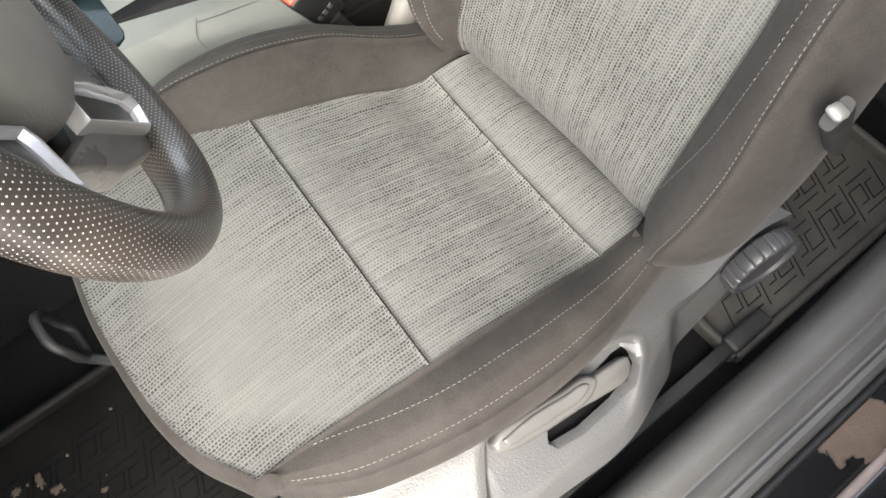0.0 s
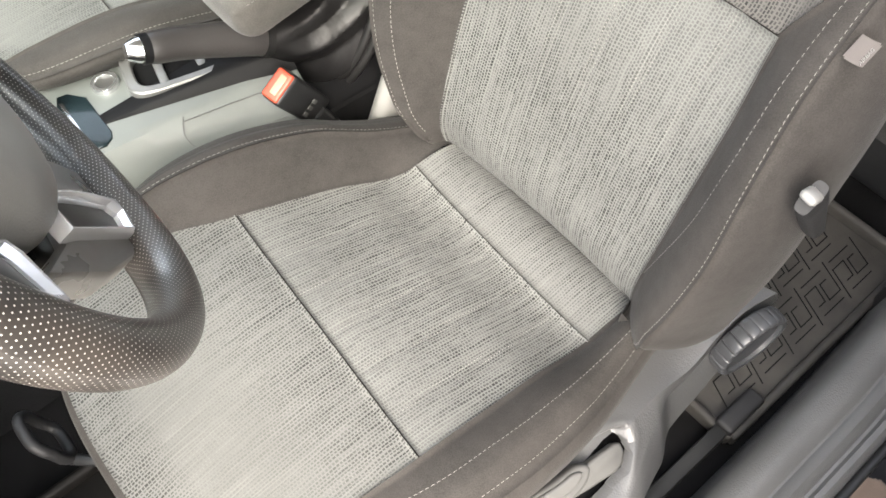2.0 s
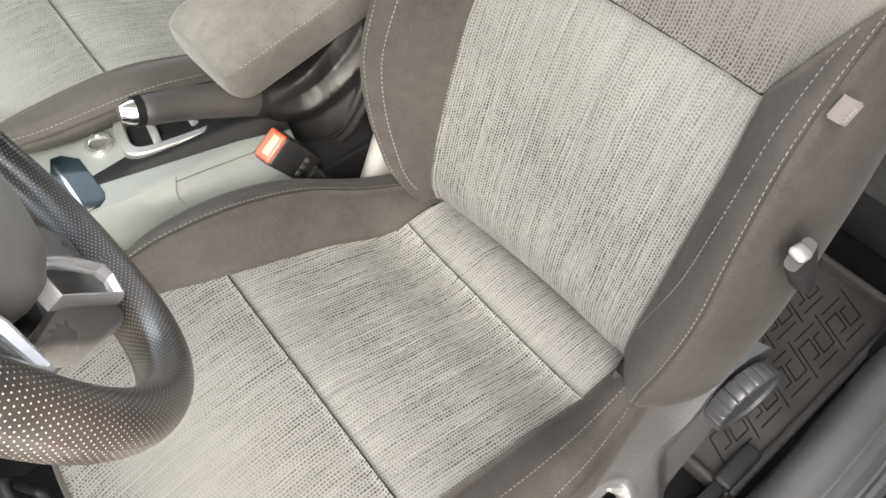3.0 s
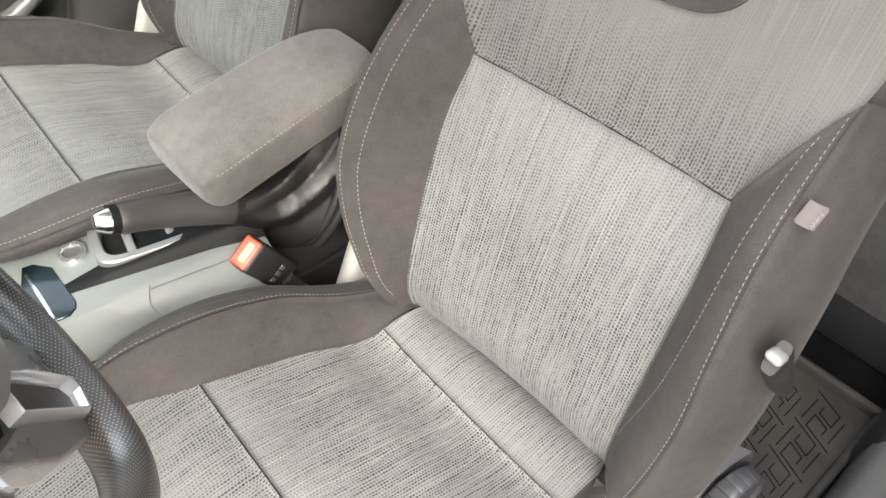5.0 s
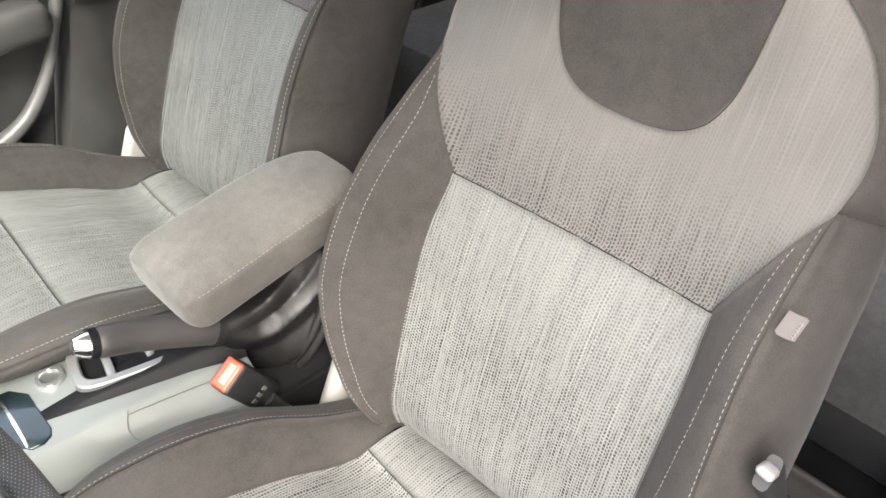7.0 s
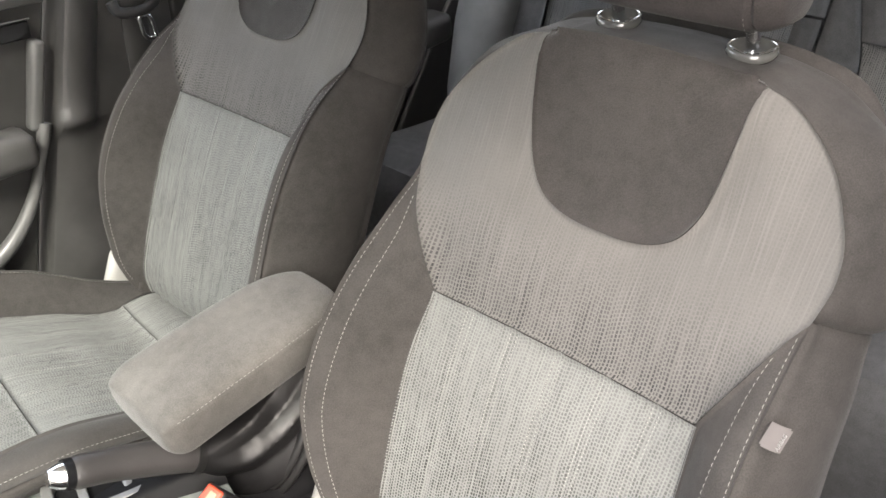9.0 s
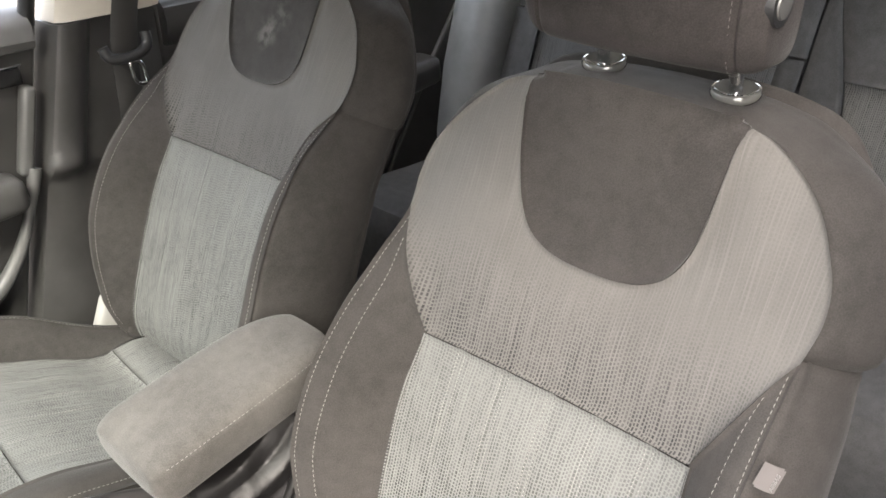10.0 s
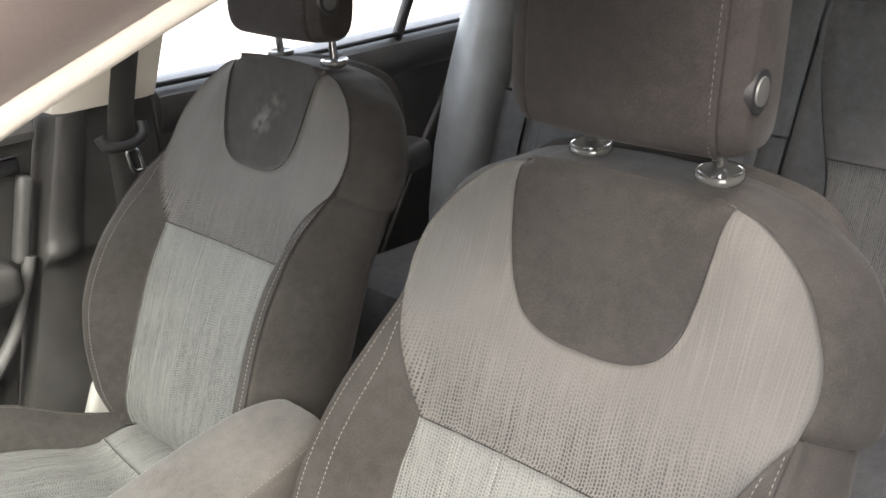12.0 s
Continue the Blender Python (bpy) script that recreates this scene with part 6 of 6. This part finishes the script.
EDGE_NEAR = hermite([-0.86, -0.36, -0.27, -0.15, -0.02, 0.16], [0.375, 0.362, 0.340, 0.312, 0.300, 0.300])


def flank(x, y, lift=0.001):
    """The height of the console's near flank."""
    return TOPZ - 0.045 * np.clip((EDGE_TOP(x) - y) / (EDGE_TOP(x) - EDGE_NEAR(x)), 0, 1) + lift


rings = []
for x in np.linspace(-0.86, -0.075, 40):
    t_e, n_e = float(EDGE_TOP(x)), float(EDGE_NEAR(x))
    rings.append([(x, 0.552, 0.09), (x, 0.552, 0.462), (x, 0.546, 0.474), (x, 0.536, TOPZ), (x, 0.46, TOPZ), (x, t_e + 0.012, TOPZ), (x, t_e, TOPZ - 0.003), (x, (t_e + n_e) / 2, TOPZ - 0.024),
                  (x, n_e + 0.006, TOPZ - 0.040), (x, n_e, TOPZ - 0.050), (x, n_e - 0.004, 0.30), (x, n_e - 0.004, 0.09)])
part("console_body", swept(rings), CONSOLE_PLASTIC, console, "grey-green grained console body")
rings = [[(x, float(EDGE_NEAR(x)) - 0.003, 0.09), (x, float(EDGE_NEAR(x)) - 0.003, 0.424), (x, float(EDGE_NEAR(x)) - 0.007, 0.42), (x, float(EDGE_NEAR(x)) - 0.009, 0.09)] for x in np.linspace(-0.87, 0.16, 40)]
part("console_side", swept(rings), CARPET, console, "black carpeted console side")
rings = []
for x in np.linspace(-0.073, 0.16, 14):
    n_e = float(EDGE_NEAR(x))
    rings.append([(x, 0.545, 0.09), (x, 0.545, 0.430), (x, 0.530, 0.445), (x, 0.40, 0.445), (x, n_e + 0.03, 0.420), (x, n_e + 0.008, 0.400), (x, n_e, 0.30), (x, n_e, 0.09)])
part("console_rear", swept(rings), CONSOLE_DARK, console, "black rear end of the console")
# ridge that runs beside the lever
rings = []
for f in np.linspace(0, 1, 16):
    x = -0.315 + 0.24 * f
    y = 0.425 - 0.052 * f
    h, w = 0.003 + 0.022 * f, 0.006 + 0.022 * f
    rings.append([(x, y - w, TOPZ - 0.004), (x, y - w * 0.45, TOPZ + h * 0.75), (x, y, TOPZ + h), (x, y + w, TOPZ + h * 0.9), (x, y + w * 2.2, TOPZ + h * 0.6), (x, y + w * 2.6, TOPZ - 0.004)])
part("brake_ridge", swept(rings), CONSOLE_DARK, console, "dark moulded ridge beside the brake lever")


def ring_frame(outer, inner, z0, z1):
    """A flat frame between two outlines of the same count."""
    o, i = np.array(outer, float), np.array(inner, float)
    def at(p, z):
        return np.column_stack([p, np.full(len(p), z)])
    return loft([at(i, z0), at(o, z0), at(o, z1 - 0.002), at(o + (i - o) * 0.15, z1), at(i + (o - i) * 0.15, z1), at(i, z1 - 0.002), at(i, z0)], caps=False)


def rounded(cx, cy, hx, hy, turn, count=48, power=0.45):
    b = np.linspace(0, 2 * np.pi, count, endpoint=False)
    x, y = hx * np.sign(np.cos(b)) * np.abs(np.cos(b)) ** power, hy * np.sign(np.sin(b)) * np.abs(np.sin(b)) ** power
    c, s = math.cos(turn), math.sin(turn)
    return [(cx + x[i] * c - y[i] * s, cy + x[i] * s + y[i] * c) for i in range(count)]


t_in = radians(-14)
slot = part("brake_slot_frame", ring_frame(rounded(-0.192, 0.447, 0.072, 0.046, t_in), rounded(-0.190, 0.447, 0.060, 0.034, t_in), TOPZ - 0.002, TOPZ + 0.016), FRAME_GREY, console, "satin grey frame round the brake slot")
part("slot_floor", prism(rounded(-0.190, 0.447, 0.060, 0.033, t_in), 0.004, pose(0, 0, TOPZ + 0.002), 0), CARPET, slot, "black slot floor")
for o in (-0.018, 0.016):
    part("slot_bar", rbox((0.012, 0.064, 0.008), pose(-0.190 + o * 1.6, 0.447, TOPZ + 0.010, 0, 0, -14), 0.003, 2), FRAME_GREY, slot, "satin grey slot bar")
sock = part("socket_ring", ring_frame([(-0.282 + 0.0185 * math.cos(k * math.pi / 20), 0.482 + 0.0185 * math.sin(k * math.pi / 20)) for k in range(40)],
                                      [(-0.282 + 0.0115 * math.cos(k * math.pi / 20), 0.482 + 0.0115 * math.sin(k * math.pi / 20)) for k in range(40)], TOPZ - 0.002, TOPZ + 0.007), SILVER, console, "satin silver socket ring")
bm = bmesh.new()
bmesh.ops.create_cone(bm, cap_ends=True, segments=32, radius1=0.0118, radius2=0.0118, depth=0.004, matrix=pose(-0.282, 0.482, TOPZ + 0.001))
part("socket_well", bm, DOOR_PLASTIC, sock, "grey-green socket cap")
lid = [(-0.342, 0.503), (-0.328, 0.500), (-0.312, 0.478), (-0.315, 0.405), (-0.320, 0.394), (-0.331, 0.389), (-0.346, 0.391), (-0.354, 0.400), (-0.362, 0.46)]
pad_lid = part("storage_lid", prism(lid, 0.005, pose(0, 0, TOPZ - 0.001), 0.002, 3), LID_REFLECTIONS, console, "glossy black storage lid with bluish reflections put into its colour")
part("lid_strip", prism([(-0.3455, 0.490), (-0.3395, 0.487), (-0.3460, 0.394), (-0.3505, 0.395)], 0.0045, pose(0, 0, TOPZ + 0.001), 0.002), CHROME, pad_lid, "bright chrome lid strip")
for line in ([(-0.235, 0.369), (-0.245, 0.356), (-0.240, 0.342), (-0.222, 0.334), (-0.18, 0.326), (-0.12, 0.314)], [(-0.238, 0.366), (-0.18, 0.355), (-0.11, 0.342)]):
    part("cover_groove", tube(spline([(x, y, float(flank(x, y, 0.0001))) for x, y in line], 30), 0.0008, 8), SATIN_GREY, console, "fine joint of a cover plate")

# ---- handbrake ----
brake = thing("handbrake", (-0.10, 0.39, 0.47), "dark leather handbrake lever with a chrome button, pulled up", "handbrake")
axis = spline([(-0.240, 0.396, 0.577), (-0.205, 0.392, 0.566), (-0.165, 0.387, 0.550), (-0.13, 0.382, 0.535), (-0.096, 0.377, 0.520)], 30)
rad = np.interp(np.linspace(0, 1, 30), [0, 0.06, 0.3, 0.7, 1.0], [0.0175, 0.020, 0.0205, 0.0225, 0.024])
part("grip", tube(axis, rad, 24), LEATHER_BROWN, brake, "dark grey leather grip")
butt = tube([(-0.262, 0.399, 0.584), (-0.252, 0.3975, 0.581), (-0.240, 0.396, 0.577)], [0.010, 0.015, 0.0175], 24)
part("release_button", butt, CHROME, brake, "chrome release button")
part("button_ring", tube([(-0.246, 0.3967, 0.579), (-0.236, 0.3955, 0.576)], 0.0185, 24), CONSOLE_DARK, brake, "satin silver collar")
part("grip_ring", tube([(-0.101, 0.378, 0.5225), (-0.092, 0.3765, 0.5185)], 0.0265, 24), LEATHER, brake, "stitched leather collar")
rings = []
b = np.linspace(0, 2 * np.pi, 96, endpoint=False)
start, end = np.array([-0.096, 0.377, 0.520]), np.array([0.022, 0.378, 0.492])
for f in np.linspace(0, 1, 50):
    c = start * (1 - f) + end * f + np.array([0, 0, -0.012 * math.sin(f * math.pi)])
    side = np.array([0, 1.0, 0]) * (0.0235 * (1 - f) + 0.056 * f ** 0.9)
    tall = np.array([0.006, 0, 0.0235]) * (1 - f) + np.array([0.052, 0, 0.090]) * f ** 1.1
    fold = np.abs(((5 * b / (2 * np.pi) + 0.95 * f + 0.16 * np.sin(b * 2 + 1)) % 1.0) * 2 - 1) - 0.5
    cross = np.abs(((2.6 * f ** 1.4 + 0.22 * np.sin(b + 0.6)) % 1.0) * 2 - 1) - 0.5
    grow = 1 + 0.34 * fold * min(1, f * 2.2) * (1 - 0.4 * f) + 0.10 * cross * min(1, f * 3) * (1 - f)
    rings.append(c + (np.cos(b) * grow)[:, None] * side + (np.sin(b) * grow)[:, None] * tall)
part("gaiter", loft(rings), CREASED, brake, "creased black leather gaiter")
arc = np.linspace(radians(100), radians(262), 40)
for k, dx in ((1.02, 0.004), (1.17, 0.014)):
    ring = end + np.array([dx, 0, 0]) + k * (np.cos(arc)[:, None] * np.array([0, 0.056, 0]) + np.sin(arc)[:, None] * np.array([0.052, 0, 0.090]))
    part("gaiter_welt", tube(ring, 0.0065, 12), LEATHER, brake, "thick leather edge welt")

# ---- belt buckle ----
buckle = thing("belt_buckle", (-0.05, 0.31, 0.38), "black seat belt buckle with an orange-red release button", "belt buckle")
bm_m = pose(-0.104, 0.301, 0.474, 10, -30, 6)
part("buckle_body", rbox((0.044, 0.030, 0.122), bm_m @ pose(0, 0, 0.006), 0.006, 4), BLACK_PLASTIC, buckle, "black plastic buckle body")
part("release_button", rbox((0.040, 0.024, 0.012), bm_m @ pose(0, 0, 0.0635), 0.003, 3), ORANGE, buckle, "orange-red release button")
part("button_panel", rbox((0.027, 0.010, 0.002), bm_m @ pose(0.001, -0.002, 0.070), 0.0008, 2), ORANGE_PALE, buckle, "pale middle of the button")
for k in range(3):
    part("lettering_bar", rbox((0.006, 0.001, 0.012), bm_m @ pose(-0.012 + 0.010 * k, -0.0152, -0.012), 0), GREY_PLASTIC, buckle, "small grey raised mark")
part("buckle_stalk", tube(spline([(-0.082, 0.300, 0.435), (-0.05, 0.295, 0.37), (-0.02, 0.29, 0.30), (0.0, 0.26, 0.25), (0.01, 0.225, 0.22)], 20), 0.011, 12), BLACK_PLASTIC, buckle, "black buckle stalk")

# ---- armrest ----
armrest = thing("armrest", (0.02, 0.395, 0.48), "grey cloth-covered armrest with a stitched edge, folded down", "armrest")
rings = []
sl = math.tan(radians(9.0))
b = np.linspace(0, 2 * np.pi, 64, endpoint=False)
cb, sb = np.cos(b), np.sin(b)
for f in np.linspace(0, 1, 60) ** 1.4:
    x = -0.150 + 0.285 * f
    z = 0.616 + (x + 0.143) * sl
    nose = math.sqrt(max(0.0, 1 - max(0.0, 1 - f / 0.13) ** 2))
    tail = math.sqrt(max(0.0, 1 - max(0.0, 1 - (1 - f) / 0.30) ** 2))
    hw, th = 0.074 * (0.80 + 0.20 * nose) * (0.50 + 0.50 * tail), 0.064 * (0.30 + 0.70 * nose) * (0.6 + 0.4 * tail)
    yy = hw * np.sign(cb) * np.abs(cb) ** 0.5
    zz = np.where(sb > 0, 0.022 * (0.25 + 0.75 * nose) * (0.5 + 0.5 * tail), th) * np.sign(sb) * np.abs(sb) ** np.where(sb > 0, 0.9, 0.5)
    yy = np.where(yy > 0, yy * (1 - 0.20 * np.clip((f - 0.45) / 0.55, 0, 1) ** 1.5), yy)
    rings.append(np.stack([x - 0.06 * np.minimum(zz, 0) * (1 - f), 0.398 + yy, z - 0.010 * (1 - tail) + zz], 1))
rest = part("padded_top", loft(rings), ARM_CLOTH, armrest, "dusty grey suede-like cover")
for k, out_y in ((29, -0.7), (3, 0.7)):
    line = np.array([r[k] for r in rings[8:-4]]) + [0, out_y * 0.0012, 0.0012]
    tagged(part("edge_stitching", stitches([(line, np.repeat([[0, out_y, 0.7]], len(line), 0))]), THREAD, rest, "pale grey sewn thread"), kind="stuff")
part("hinge_post", rbox((0.08, 0.10, 0.20), pose(0.11, 0.40, 0.535, 0, 12, 0), 0.02, 3), BLACK_PLASTIC, armrest, "black armrest hinge post")
